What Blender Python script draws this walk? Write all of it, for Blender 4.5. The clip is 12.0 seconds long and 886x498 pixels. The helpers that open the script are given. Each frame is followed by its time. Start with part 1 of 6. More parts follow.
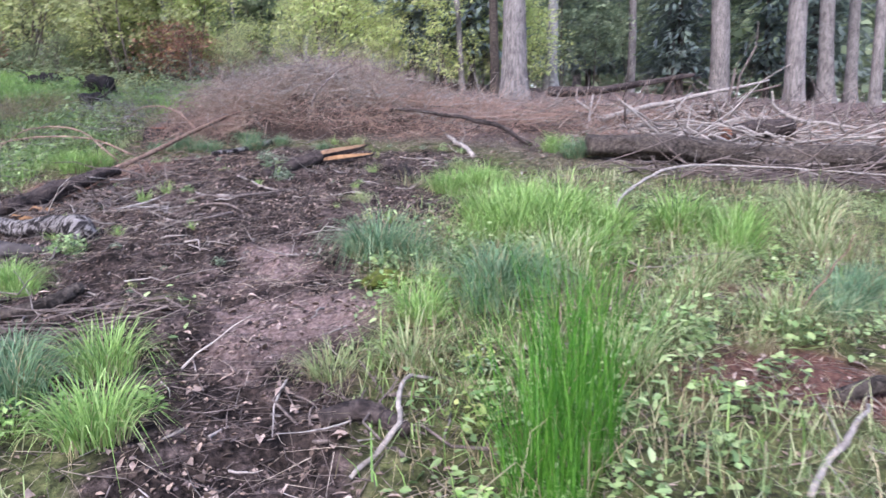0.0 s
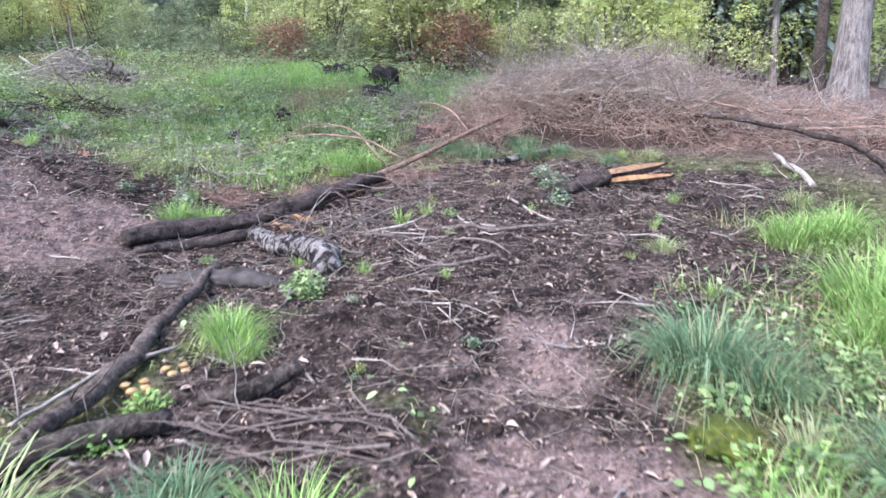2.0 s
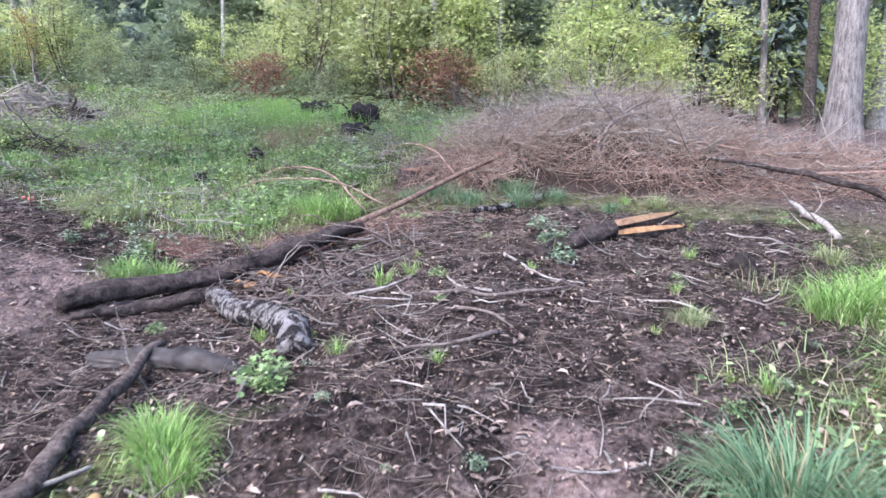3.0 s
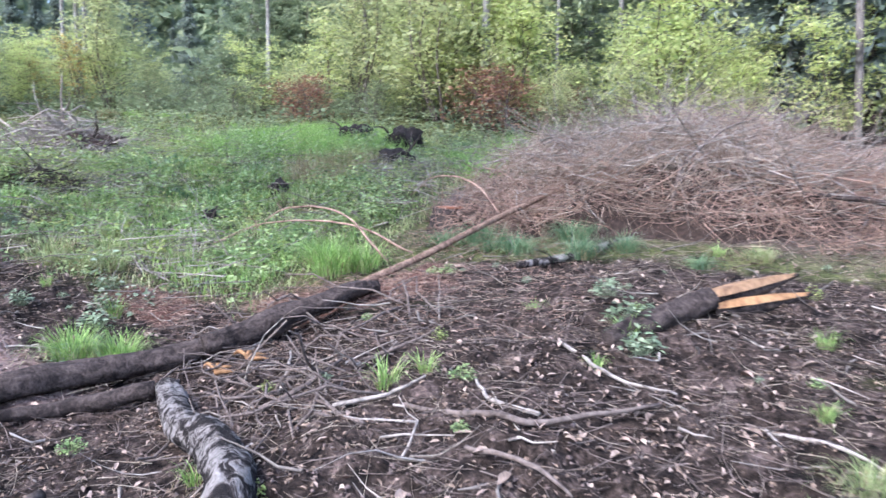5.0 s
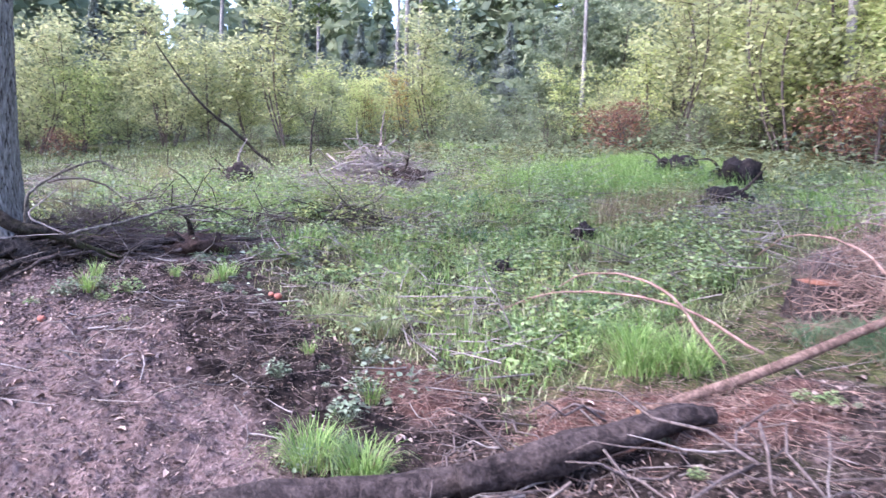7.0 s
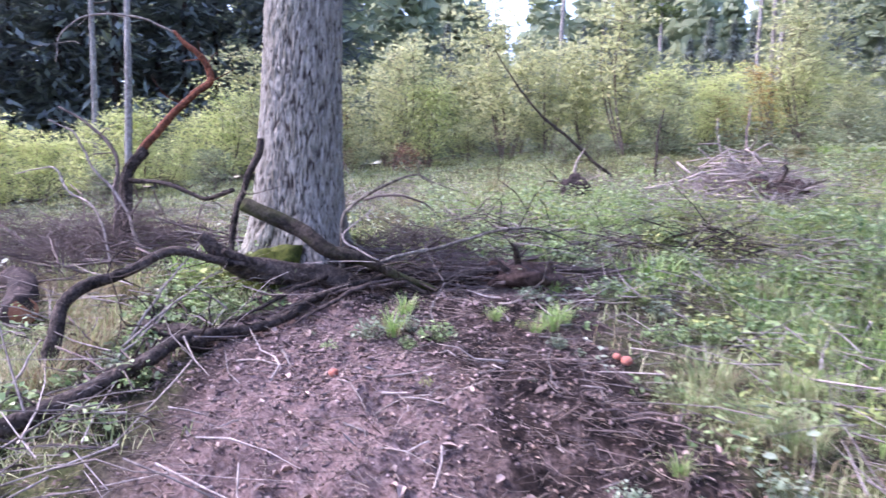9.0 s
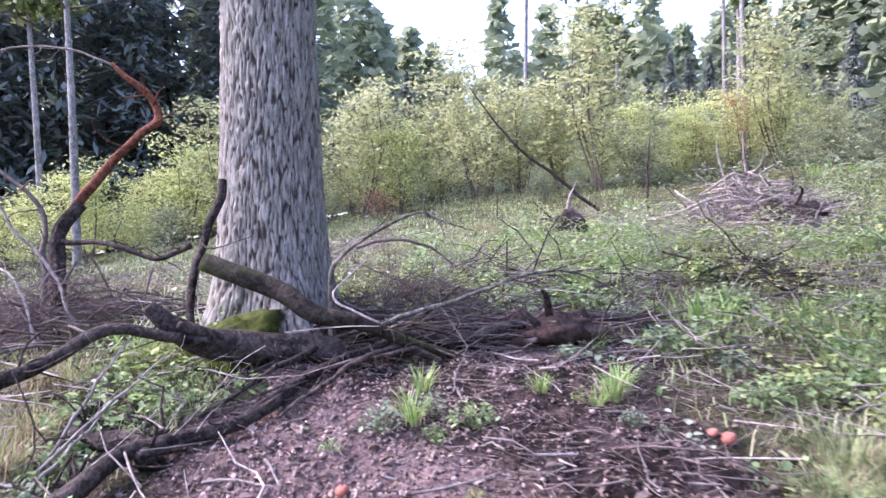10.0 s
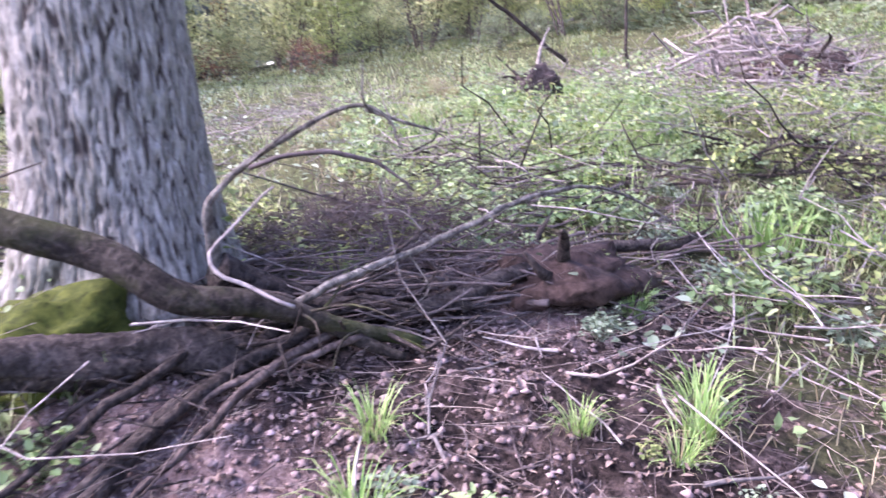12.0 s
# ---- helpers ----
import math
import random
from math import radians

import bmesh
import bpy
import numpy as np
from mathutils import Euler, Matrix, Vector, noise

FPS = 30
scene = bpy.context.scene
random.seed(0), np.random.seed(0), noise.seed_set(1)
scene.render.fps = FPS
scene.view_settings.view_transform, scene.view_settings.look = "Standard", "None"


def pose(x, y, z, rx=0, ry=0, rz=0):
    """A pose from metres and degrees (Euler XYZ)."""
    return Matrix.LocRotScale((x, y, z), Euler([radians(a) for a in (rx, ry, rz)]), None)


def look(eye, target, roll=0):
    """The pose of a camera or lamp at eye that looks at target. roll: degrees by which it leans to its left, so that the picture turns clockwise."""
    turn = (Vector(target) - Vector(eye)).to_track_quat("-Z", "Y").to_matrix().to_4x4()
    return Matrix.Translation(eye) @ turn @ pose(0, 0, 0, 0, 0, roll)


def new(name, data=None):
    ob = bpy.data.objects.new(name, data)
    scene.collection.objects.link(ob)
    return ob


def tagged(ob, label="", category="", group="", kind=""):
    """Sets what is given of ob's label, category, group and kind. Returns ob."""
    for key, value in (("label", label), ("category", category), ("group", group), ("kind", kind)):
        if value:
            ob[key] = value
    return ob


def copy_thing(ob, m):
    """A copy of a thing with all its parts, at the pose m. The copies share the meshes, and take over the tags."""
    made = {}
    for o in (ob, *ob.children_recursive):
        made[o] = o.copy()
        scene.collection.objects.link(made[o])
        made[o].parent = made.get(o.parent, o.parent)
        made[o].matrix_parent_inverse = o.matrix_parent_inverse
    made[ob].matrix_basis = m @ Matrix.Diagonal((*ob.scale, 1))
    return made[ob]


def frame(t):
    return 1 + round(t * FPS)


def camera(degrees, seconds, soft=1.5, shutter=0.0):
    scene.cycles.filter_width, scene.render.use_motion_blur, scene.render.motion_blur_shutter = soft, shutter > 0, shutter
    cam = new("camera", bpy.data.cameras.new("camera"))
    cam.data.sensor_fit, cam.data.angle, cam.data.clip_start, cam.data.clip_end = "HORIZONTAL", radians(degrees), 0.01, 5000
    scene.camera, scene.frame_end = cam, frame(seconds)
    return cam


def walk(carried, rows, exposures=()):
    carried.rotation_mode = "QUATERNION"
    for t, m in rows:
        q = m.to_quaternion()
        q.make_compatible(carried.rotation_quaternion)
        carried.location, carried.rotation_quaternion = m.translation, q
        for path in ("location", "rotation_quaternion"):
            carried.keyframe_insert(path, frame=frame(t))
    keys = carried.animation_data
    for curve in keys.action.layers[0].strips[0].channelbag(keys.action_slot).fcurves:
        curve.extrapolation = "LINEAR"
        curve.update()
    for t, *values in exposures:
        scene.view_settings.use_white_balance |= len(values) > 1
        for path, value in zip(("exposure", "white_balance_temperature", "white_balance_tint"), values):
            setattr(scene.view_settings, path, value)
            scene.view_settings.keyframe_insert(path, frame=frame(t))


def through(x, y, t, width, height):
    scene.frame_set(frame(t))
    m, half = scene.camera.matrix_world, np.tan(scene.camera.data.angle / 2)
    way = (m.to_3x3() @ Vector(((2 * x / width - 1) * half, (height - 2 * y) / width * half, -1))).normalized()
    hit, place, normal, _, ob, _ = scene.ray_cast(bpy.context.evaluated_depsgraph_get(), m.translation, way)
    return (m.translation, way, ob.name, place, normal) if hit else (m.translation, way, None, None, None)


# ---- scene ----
cam = camera(65.2, 12.0, soft=1.5, shutter=0.4)
PATH = [
    (0, (-0.313, 0.632, 1.631), (-0.268, 2.602, 1.289), -1.7),
    (0.5, (-0.394, 0.958, 1.649), (-0.495, 2.914, 1.248), -0.9),
    (1, (-0.563, 1.354, 1.731), (-0.891, 3.284, 1.326), -1.2),
    (1.5, (-0.637, 1.732, 1.735), (-1.183, 3.615, 1.343), -0.7),
    (2, (-0.717, 2.073, 1.872), (-1.392, 3.919, 1.503), 0.3),
    (2.5, (-0.916, 2.459, 1.914), (-1.553, 4.328, 1.6), 0.9),
    (3, (-1.029, 2.769, 1.945), (-1.656, 4.65, 1.676), 0.5),
    (3.2, (-1.051, 2.927, 1.973), (-1.692, 4.803, 1.709), 0.4),
    (4.8, (-1.315, 4.059, 2.119), (-2.039, 5.912, 1.914), 0.1),
    (5, (-1.363, 4.213, 2.093), (-2.145, 6.042, 1.88), 0.2),
    (5.5, (-1.433, 4.642, 2.174), (-2.369, 6.398, 1.971), 1.1),
    (6, (-1.659, 4.973, 2.16), (-2.772, 6.622, 1.964), 1.8),
    (6.5, (-1.927, 5.22, 2.315), (-3.272, 6.691, 2.151), 1.5),
    (6.7, (-2.022, 5.298, 2.324), (-3.444, 6.695, 2.166), 1.4),
    (8.3, (-3.292, 6.089, 2.376), (-5.012, 7.099, 2.223), 1.2),
    (8.5, (-3.408, 6.077, 2.416), (-5.226, 6.896, 2.261), 1.4),
    (9, (-3.751, 6.125, 2.393), (-5.677, 6.643, 2.245), 1.6),
    (9.5, (-4.215, 6.18, 2.404), (-6.172, 6.559, 2.245), 1.8),
    (10, (-4.828, 6.112, 2.356), (-6.731, 6.727, 2.346), -1.8),
    (10.5, (-5.357, 6.18, 2.409), (-7.321, 6.534, 2.279), -0.0),
    (11, (-5.738, 6.348, 2.509), (-7.683, 6.736, 2.25), -0.3),
    (11.5, (-6.193, 6.453, 2.561), (-8.079, 7.026, 2.222), -1.1),
    (12, (-6.461, 6.6, 2.599), (-8.265, 7.336, 2.149), -2.8),
]
walk(cam, [(t, look(eye, target, roll)) for t, eye, target, roll in PATH], exposures=[(0.0, 1.94, 5750, 19), (1.5, 2.26, 5700, 16), (2.0, 2.28, 5700, 14), (2.5, 2.46, 5750, 12), (3.0, 2.22, 5650, 15), (5.0, 2.3, 5650, 13), (5.5, 2.5, 5650, 15), (6.0, 2.3, 5650, 20), (6.5, 2.42, 5650, 26), (9.0, 2.46, 5700, 38), (10.5, 2.56, 5900, 38), (11.5, 2.78, 5800, 42), (12.0, 2.78, 5850, 43)])

# ---- sky, sun, exposure ----
world = bpy.data.worlds.new("overcast_sky")
scene.world = world
world.use_nodes = True
wn = world.node_tree.nodes
sky = wn.new("ShaderNodeTexSky")
sky.sky_type, sky.sun_disc = "NISHITA", False
SUN_EL, SUN_ROT = 48.0, 200.0
sky.sun_elevation, sky.sun_rotation = radians(SUN_EL), radians(SUN_ROT)
sky.air_density, sky.dust_density, sky.ozone_density = 1.0, 2.5, 1.0
wn["Background"].inputs["Strength"].default_value = 0.15
world.node_tree.links.new(sky.outputs["Color"], wn["Background"].inputs["Color"])
sun = new("sun", bpy.data.lights.new("sun", "SUN"))
sun.data.energy, sun.data.angle, sun.data.color = 1.0, radians(25), (1.0, 0.97, 0.93)
sun.matrix_world = pose(0, 0, 30, 90 - SUN_EL, 0, 180 - SUN_ROT)

# ---- kit ----
rng = np.random.default_rng(7)


def hash2(i, j, seed):
    h = np.sin(i * 127.1 + j * 311.7 + seed * 74.7) * 43758.5453
    return h - np.floor(h)


def vnoise(x, y, seed=0):
    """Smooth value noise in 0..1 for arrays."""
    i, j = np.floor(x), np.floor(y)
    u, v = x - i, y - j
    u, v = u * u * (3 - 2 * u), v * v * (3 - 2 * v)
    a, b = hash2(i, j, seed), hash2(i + 1, j, seed)
    c, d = hash2(i, j + 1, seed), hash2(i + 1, j + 1, seed)
    return (a * (1 - u) + b * u) * (1 - v) + (c * (1 - u) + d * u) * v


def fbm(x, y, seed=0, octaves=4):
    s, amp, tot = 0.0, 1.0, 0.0
    for k in range(octaves):
        s = s + amp * vnoise(x * 2 ** k, y * 2 ** k, seed + k)
        tot += amp
        amp *= 0.5
    return s / tot


# broad shape of the hillside: a slope, hollows and mounds (x, y, radius, height)
HILL = (0.0221, -0.0835, 0.1468, 34.0)
LUMPS = [
    (-4.7, 7.3, 1.8, -0.467), (-4.7, 4.5, 2.5, -0.362), (-8.6, 6.6, 1.4, 0.015), (-0.4, 8.0, 1.8, -0.111),
    (-7.5, 16.5, 4.0, -0.374), (-13.0, 8.0, 4.0, -0.034), (-0.2, 4.3, 1.0, 0.10), (-7.0, 10.5, 3.0, -0.5835),
    (-3.5, 11.0, 2.2, -0.17), (-14.0, 14.0, 4.0, -0.428), (-5.5, 9.0, 1.5, -0.029), (-10.2, 6.2, 1.5, 0.2),
]
PATHLINE = np.array([(1.6, -9.0), (0.9, -5.0), (-0.2, -2.0), (-0.75, 0.5), (-0.95, 1.8), (-1.0, 2.9), (-1.1, 3.6), (-1.15, 4.3), (-1.3, 5.2), (-1.42, 6.3), (-1.65, 7.6)])


def to_line(x, y, line):
    best = np.full(np.shape(x), 1e9)
    for (ax, ay), (bx, by) in zip(line[:-1], line[1:]):
        dx, dy = bx - ax, by - ay
        s = np.clip(((x - ax) * dx + (y - ay) * dy) / (dx * dx + dy * dy), 0, 1)
        best = np.minimum(best, np.hypot(x - ax - s * dx, y - ay - s * dy))
    return best


def smooth(a, b, v):
    s = np.clip((v - a) / (b - a), 0, 1)
    return s * s * (3 - 2 * s)


def blob(x, y, cx, cy, rx, ry, soft=0.35):
    d = np.hypot((x - cx) / rx, (y - cy) / ry)
    return 1 - smooth(1 - soft, 1 + soft, d)


def height(x, y):
    x, y = np.asarray(x, float), np.asarray(y, float)
    a, b, c, s = HILL
    z = a + b * s * np.tanh(x / s) + c * s * np.tanh(y / s)
    for cx, cy, r, h in LUMPS:
        z = z + h * np.exp(-((x - cx) ** 2 + (y - cy) ** 2) / r ** 2)
    return z


def zones(x, y):
    """Bare soil, pale dry soil, rusty needle litter and dead brush, each 0..1."""
    x, y = np.asarray(x, float), np.asarray(y, float)
    wob = fbm(x * 1.3, y * 1.3, 11, 3) - 0.5
    wx, wy = x + wob * 1.1, y + (fbm(x * 1.1, y * 1.1, 17, 3) - 0.5) * 1.1
    path = 1 - smooth(0.30, 0.62, to_line(x, y, PATHLINE) + wob * 0.25)
    soil = path
    for q in ((-2.2, 7.0, 2.1, 1.7), (-4.4, 7.6, 2.0, 1.0), (-5.8, 6.9, 2.4, 1.25), (-7.4, 7.0, 1.4, 1.1), (-3.6, 6.1, 1.3, 0.9), (-0.9, 8.7, 1.3, 0.9), (-8.5, 7.5, 0.9, 0.9), (-8.45, 8.15, 0.75, 0.5), (-3.75, 4.9, 0.7, 0.9), (-2.6, 9.0, 1.6, 0.8), (-5.0, 5.6, 1.6, 1.2), (-2.1, 5.2, 0.9, 0.8), (-2.15, 3.95, 0.6, 0.8)):
        soil = np.maximum(soil, blob(wx, wy, *q))
    for q, w in (((-8.0, 5.45, 1.0, 0.55), 0.6), ((-8.9, 8.9, 0.9, 0.7), 0.45), ((-7.2, 8.5, 0.9, 0.6), 0.5)):
        soil = np.maximum(soil, w * blob(wx, wy, *q))
    pale = np.zeros_like(x)
    for q in ((-1.05, 4.1, 0.36, 0.5), (-1.25, 5.2, 0.22, 0.4), (-7.1, 6.6, 0.8, 0.6), (-6.0, 6.0, 1.0, 0.6), (-5.9, 6.9, 0.8, 0.4), (-8.3, 6.6, 0.5, 0.5), (-8.8, 8.15, 0.3, 0.3)):
        pale = np.maximum(pale, blob(wx, wy, *q, 0.6))
    rust = np.zeros_like(x)
    for q in ((-4.3, 8.9, 0.75, 0.45), (-5.7, 8.3, 0.4, 0.25), (1.6, 3.5, 0.5, 0.4), (1.3, 4.6, 0.35, 0.3)):
        rust = np.maximum(rust, blob(wx, wy, *q, 0.6))
    brush = np.maximum(blob(wx, wy, -1.8, 12.2, 3.0, 1.8, 0.3), blob(wx, wy, 4.5, 12.8, 6.0, 4.0, 0.4))
    brush = np.maximum(brush, smooth(0.5, 3.0, x - 1.0) * smooth(7.6, 9.2, y))
    brush = np.maximum(brush, smooth(14.0, 17.0, y) * smooth(-3.0, 0.0, x))
    return np.clip(soil, 0, 1), pale, rust, np.clip(brush, 0, 1)


def ground_z(x, y):
    x, y = np.asarray(x, float), np.asarray(y, float)
    soil = zones(x, y)[0]
    near = np.exp(-(((x + 4) / 9) ** 2 + ((y - 6) / 9) ** 2))
    z = height(x, y) - 0.05 * (1 - smooth(0.2, 0.6, to_line(x, y, PATHLINE)))
    z = z + (fbm(x * 1.7, y * 1.7, 3, 3) - 0.5) * 0.10
    z = z + near * ((fbm(x * 7, y * 7, 5, 3) - 0.5) * 0.08 + soil * ((fbm(x * 4, y * 4, 8, 2) - 0.5) * 0.07 - np.abs(vnoise(x * 6.5, y * 6.5, 14) - 0.5) * 0.06 + 0.015 + (fbm(x * 14, y * 14, 9, 2) - 0.5) * 0.07))
    return z


def gz(x, y):
    return float(ground_z(np.array([x]), np.array([y]))[0])


def mesh_of(name, verts, faces, material, flat=False):
    me = bpy.data.meshes.new(name)
    me.from_pydata(np.asarray(verts, float).tolist(), [], faces if isinstance(faces, list) else faces.tolist())
    if not flat:
        me.polygons.foreach_set("use_smooth", np.ones(len(me.polygons), bool))
    for m in material if isinstance(material, (list, tuple)) else [material]:
        me.materials.append(m)
    me.update()
    return me


def part(name, me, parent, label=""):
    ob = new(name, me)
    ob.parent = parent
    if label:
        tagged(ob, label)
    return ob


def thing(name, x, y, z, label, category, group="", kind="", me=None):
    ob = new(name, me)
    ob.location = (x, y, z)
    return tagged(ob, label, category, group, kind)


def spline(points, radii, steps):
    p = np.asarray(points, float)
    r = np.interp(np.linspace(0, 1, len(p)), np.linspace(0, 1, len(radii)), radii)
    q = np.vstack([2 * p[0] - p[1], p, 2 * p[-1] - p[-2]])
    out, rad = [], []
    for k in range(len(p) - 1):
        a, b, c, d = q[k:k + 4]
        for s in np.linspace(0, 1, steps, endpoint=False):
            out.append(0.5 * (2 * b + (c - a) * s + (2 * a - 5 * b + 4 * c - d) * s * s + (3 * b - a - 3 * c + d) * s ** 3))
            rad.append(r[k] * (1 - s) + r[k + 1] * s)
    return np.vstack([out, p[-1]]), np.append(rad, r[-1])


def tube(points, radii, sides=10, steps=6, rough=0.12, seed=0, caps=True, crook=0.0):
    """A knobbly limb along a smoothed line. Returns vertices and faces."""
    c, r = spline(points, radii, steps)
    if crook:
        way = np.concatenate([[0], np.cumsum(np.linalg.norm(np.diff(c, axis=0), axis=1))]) / max(0.012, float(np.max(r)))
        off = np.stack([vnoise(way * 0.13 + seed * 1.7, 0 * way + 5 * q, 900 + q) + 0.5 * vnoise(way * 0.31 + seed, 0 * way + 9 * q, 903 + q) - 0.75 for q in range(3)], 1)
        c = c + off * (np.maximum(r, 0.012) * crook)[:, None] * np.array([1, 1, 0.6])
    t = np.gradient(c, axis=0)
    t /= np.linalg.norm(t, axis=1)[:, None] + 1e-9
    u = np.cross(t[0], (0.3, 0.2, 1.0) if abs(t[0][2]) < 0.8 else (1.0, 0.1, 0.0))
    verts = []
    run = np.concatenate([[0], np.cumsum(np.linalg.norm(np.diff(c, axis=0), axis=1))]) / max(1e-4, float(np.max(r)))
    gen = np.random.default_rng(seed + 100)
    ph = gen.random(4) * 7
    for k in range(len(c)):
        u = u - t[k] * np.dot(u, t[k])
        u /= np.linalg.norm(u) + 1e-9
        w = np.cross(t[k], u)
        a = np.linspace(0, 2 * math.pi, sides, endpoint=False)
        kk = np.full(sides, run[k])
        bump = 1 + rough * (np.sin(a * 3 + ph[0] + run[k] * 0.15) * 0.3 + np.sin(a * 2 - run[k] * 0.12 + ph[1]) * 0.35 + (gen.random(sides) - 0.5) * 0.5 + 0.9 * (vnoise(kk * 0.22, kk * 0 + 3, seed) - 0.5))
        if sides > 16:
            bump = bump + rough * (1.2 * (vnoise(a * 1.3, kk * 0.35, seed) - 0.5) + 1.6 * (vnoise(a * 4.4, kk * 0.45, seed + 1) - 0.5) + 1.0 * (vnoise(a * 9.0, kk * 1.1, seed + 2) - 0.5))
        verts.append(c[k] + (r[k] * bump)[:, None] * (np.cos(a)[:, None] * u + np.sin(a)[:, None] * w))
    n = len(c)
    faces = [[k * sides + j, k * sides + (j + 1) % sides, (k + 1) * sides + (j + 1) % sides, (k + 1) * sides + j] for k in range(n - 1) for j in range(sides)]
    if caps:
        faces += [list(range(sides))[::-1], [(n - 1) * sides + j for j in range(sides)]]
    return np.vstack(verts), faces


def join(*meshes):
    verts, faces, off = [], [], 0
    for v, f in meshes:
        v = np.asarray(v, float).reshape(-1, 3)
        verts.append(v)
        faces += [[i + off for i in q] for q in (f if isinstance(f, list) else f.tolist())]
        off += len(v)
    return np.vstack(verts), faces


def sticks(base, direction, length, radius, bend, gen, k=4, sides=3):
    """Many thin crooked twigs at once. Arrays of n rows."""
    n = len(base)
    d = direction / (np.linalg.norm(direction, axis=1)[:, None] + 1e-9)
    u = np.cross(d, gen.normal(size=(n, 3)))
    u /= np.linalg.norm(u, axis=1)[:, None] + 1e-9
    w = np.cross(d, u)
    s = np.linspace(0, 1, k)
    arc = (s * s)[None, :] * bend[:, None]
    zig = gen.normal(size=(n, k)) * 0.05 * np.abs(bend)[:, None] * 2
    c = base[:, None] + length[:, None, None] * (s[None, :, None] * d[:, None] + arc[..., None] * u[:, None] + zig[..., None] * w[:, None])
    rad = radius[:, None] * (1 - 0.7 * s)[None]
    a = np.arange(sides) * 2 * math.pi / sides
    v = c[:, :, None] + rad[:, :, None, None] * (np.cos(a)[None, None, :, None] * u[:, None, None] + np.sin(a)[None, None, :, None] * w[:, None, None])
    f = []
    for i in range(k - 1):
        for j in range(sides):
            f.append((i * sides + j, i * sides + (j + 1) % sides, (i + 1) * sides + (j + 1) % sides, (i + 1) * sides + j))
    f = np.array(f)[None] + (np.arange(n) * k * sides)[:, None, None]
    return v.reshape(-1, 3), f.reshape(-1, 4)


def blades(base, heading, length, width, lean, k=4):
    """Grass blades that arch over. lean: how far the tip goes out, as a part of the length."""
    n = len(base)
    s = np.linspace(0, 1, k)
    out = np.stack([np.cos(heading), np.sin(heading), 0 * heading], 1)
    side = np.stack([-np.sin(heading), np.cos(heading), 0 * heading], 1)
    fwd = lean[:, None] * s ** 1.8
    up = np.sqrt(np.clip(1 - 0.85 * fwd ** 2, 0.02, 1)) * s - 0.45 * np.clip(lean - 0.55, 0, 1)[:, None] * s ** 3
    c = base[:, None] + length[:, None, None] * (fwd[..., None] * out[:, None] + up[..., None] * np.array([0, 0, 1.0]))
    wd = (0.5 * width[:, None] * (1 - s ** 2.2)[None])[..., None] * side[:, None]
    v = np.stack([c - wd, c + wd], 2).reshape(n, 2 * k, 3)
    f = np.array([(2 * i, 2 * i + 1, 2 * i + 3, 2 * i + 2) for i in range(k - 1)])
    f = f[None] + (np.arange(n) * 2 * k)[:, None, None]
    return v.reshape(-1, 3), f.reshape(-1, 4)


def leaves(centre, axis, normal, length, width, fold=0.18):
    """Oval leaves folded along the midrib: five corners and a low middle each."""
    n = len(centre)
    a = axis / (np.linalg.norm(axis, axis=1)[:, None] + 1e-9)
    b = np.cross(normal, a)
    b /= np.linalg.norm(b, axis=1)[:, None] + 1e-9
    m = np.cross(a, b)
    L, W = length[:, None], width[:, None]
    v = np.stack([centre - a * L * 0.5, centre - a * L * 0.1 + b * W * 0.5 + m * W * fold, centre + a * L * 0.25 + b * W * 0.38 + m * W * fold, centre + a * L * 0.5, centre + a * L * 0.25 - b * W * 0.38 + m * W * fold, centre - a * L * 0.1 - b * W * 0.5 + m * W * fold], 1)
    f = np.array([(0, 1, 2, 3), (0, 3, 4, 5)])[None] + (np.arange(n) * 6)[:, None, None]
    return v.reshape(-1, 3), f.reshape(-1, 4)


def cards(centre, axis, normal, length, width):
    """Diamond-shaped small leaves or needle sprays, two triangles each."""
    n = len(centre)
    a = axis / (np.linalg.norm(axis, axis=1)[:, None] + 1e-9)
    b = np.cross(normal, a)
    b /= np.linalg.norm(b, axis=1)[:, None] + 1e-9
    L, W = length[:, None], width[:, None]
    v = np.stack([centre - a * L * 0.5, centre + b * W * 0.5, centre + a * L * 0.5, centre - b * W * 0.5], 1)
    f = np.array([(0, 1, 2, 3)])[None] + (np.arange(n) * 4)[:, None, None]
    return v.reshape(-1, 3), f.reshape(-1, 4)


def clods(centre, size, gen):
    """Small uneven lumps: squashed, jittered octahedra."""
    n = len(centre)
    o = np.array([(1, 0, 0), (0, 1, 0), (-1, 0, 0), (0, -1, 0), (0, 0, 0.7), (0, 0, -0.6)])[None] * (0.6 + 0.8 * gen.random((n, 6, 1)))
    a = gen.random(n) * 6.28
    rot = np.stack([np.stack([np.cos(a), -np.sin(a), 0 * a], 1), np.stack([np.sin(a), np.cos(a), 0 * a], 1), np.stack([0 * a, 0 * a, 0 * a + 1], 1)], 1)
    v = np.einsum("nij,nkj->nki", rot, o) * size[:, None, None] + centre[:, None]
    f = np.array([(0, 1, 4), (1, 2, 4), (2, 3, 4), (3, 0, 4), (1, 0, 5), (2, 1, 5), (3, 2, 5), (0, 3, 5)])[None] + (np.arange(n) * 6)[:, None, None]
    return v.reshape(-1, 3), f.reshape(-1, 3)


def rand_dirs(n, gen, flat=1.0):
    d = gen.normal(size=(n, 3))
    d[:, 2] *= flat
    return d / (np.linalg.norm(d, axis=1)[:, None] + 1e-9)


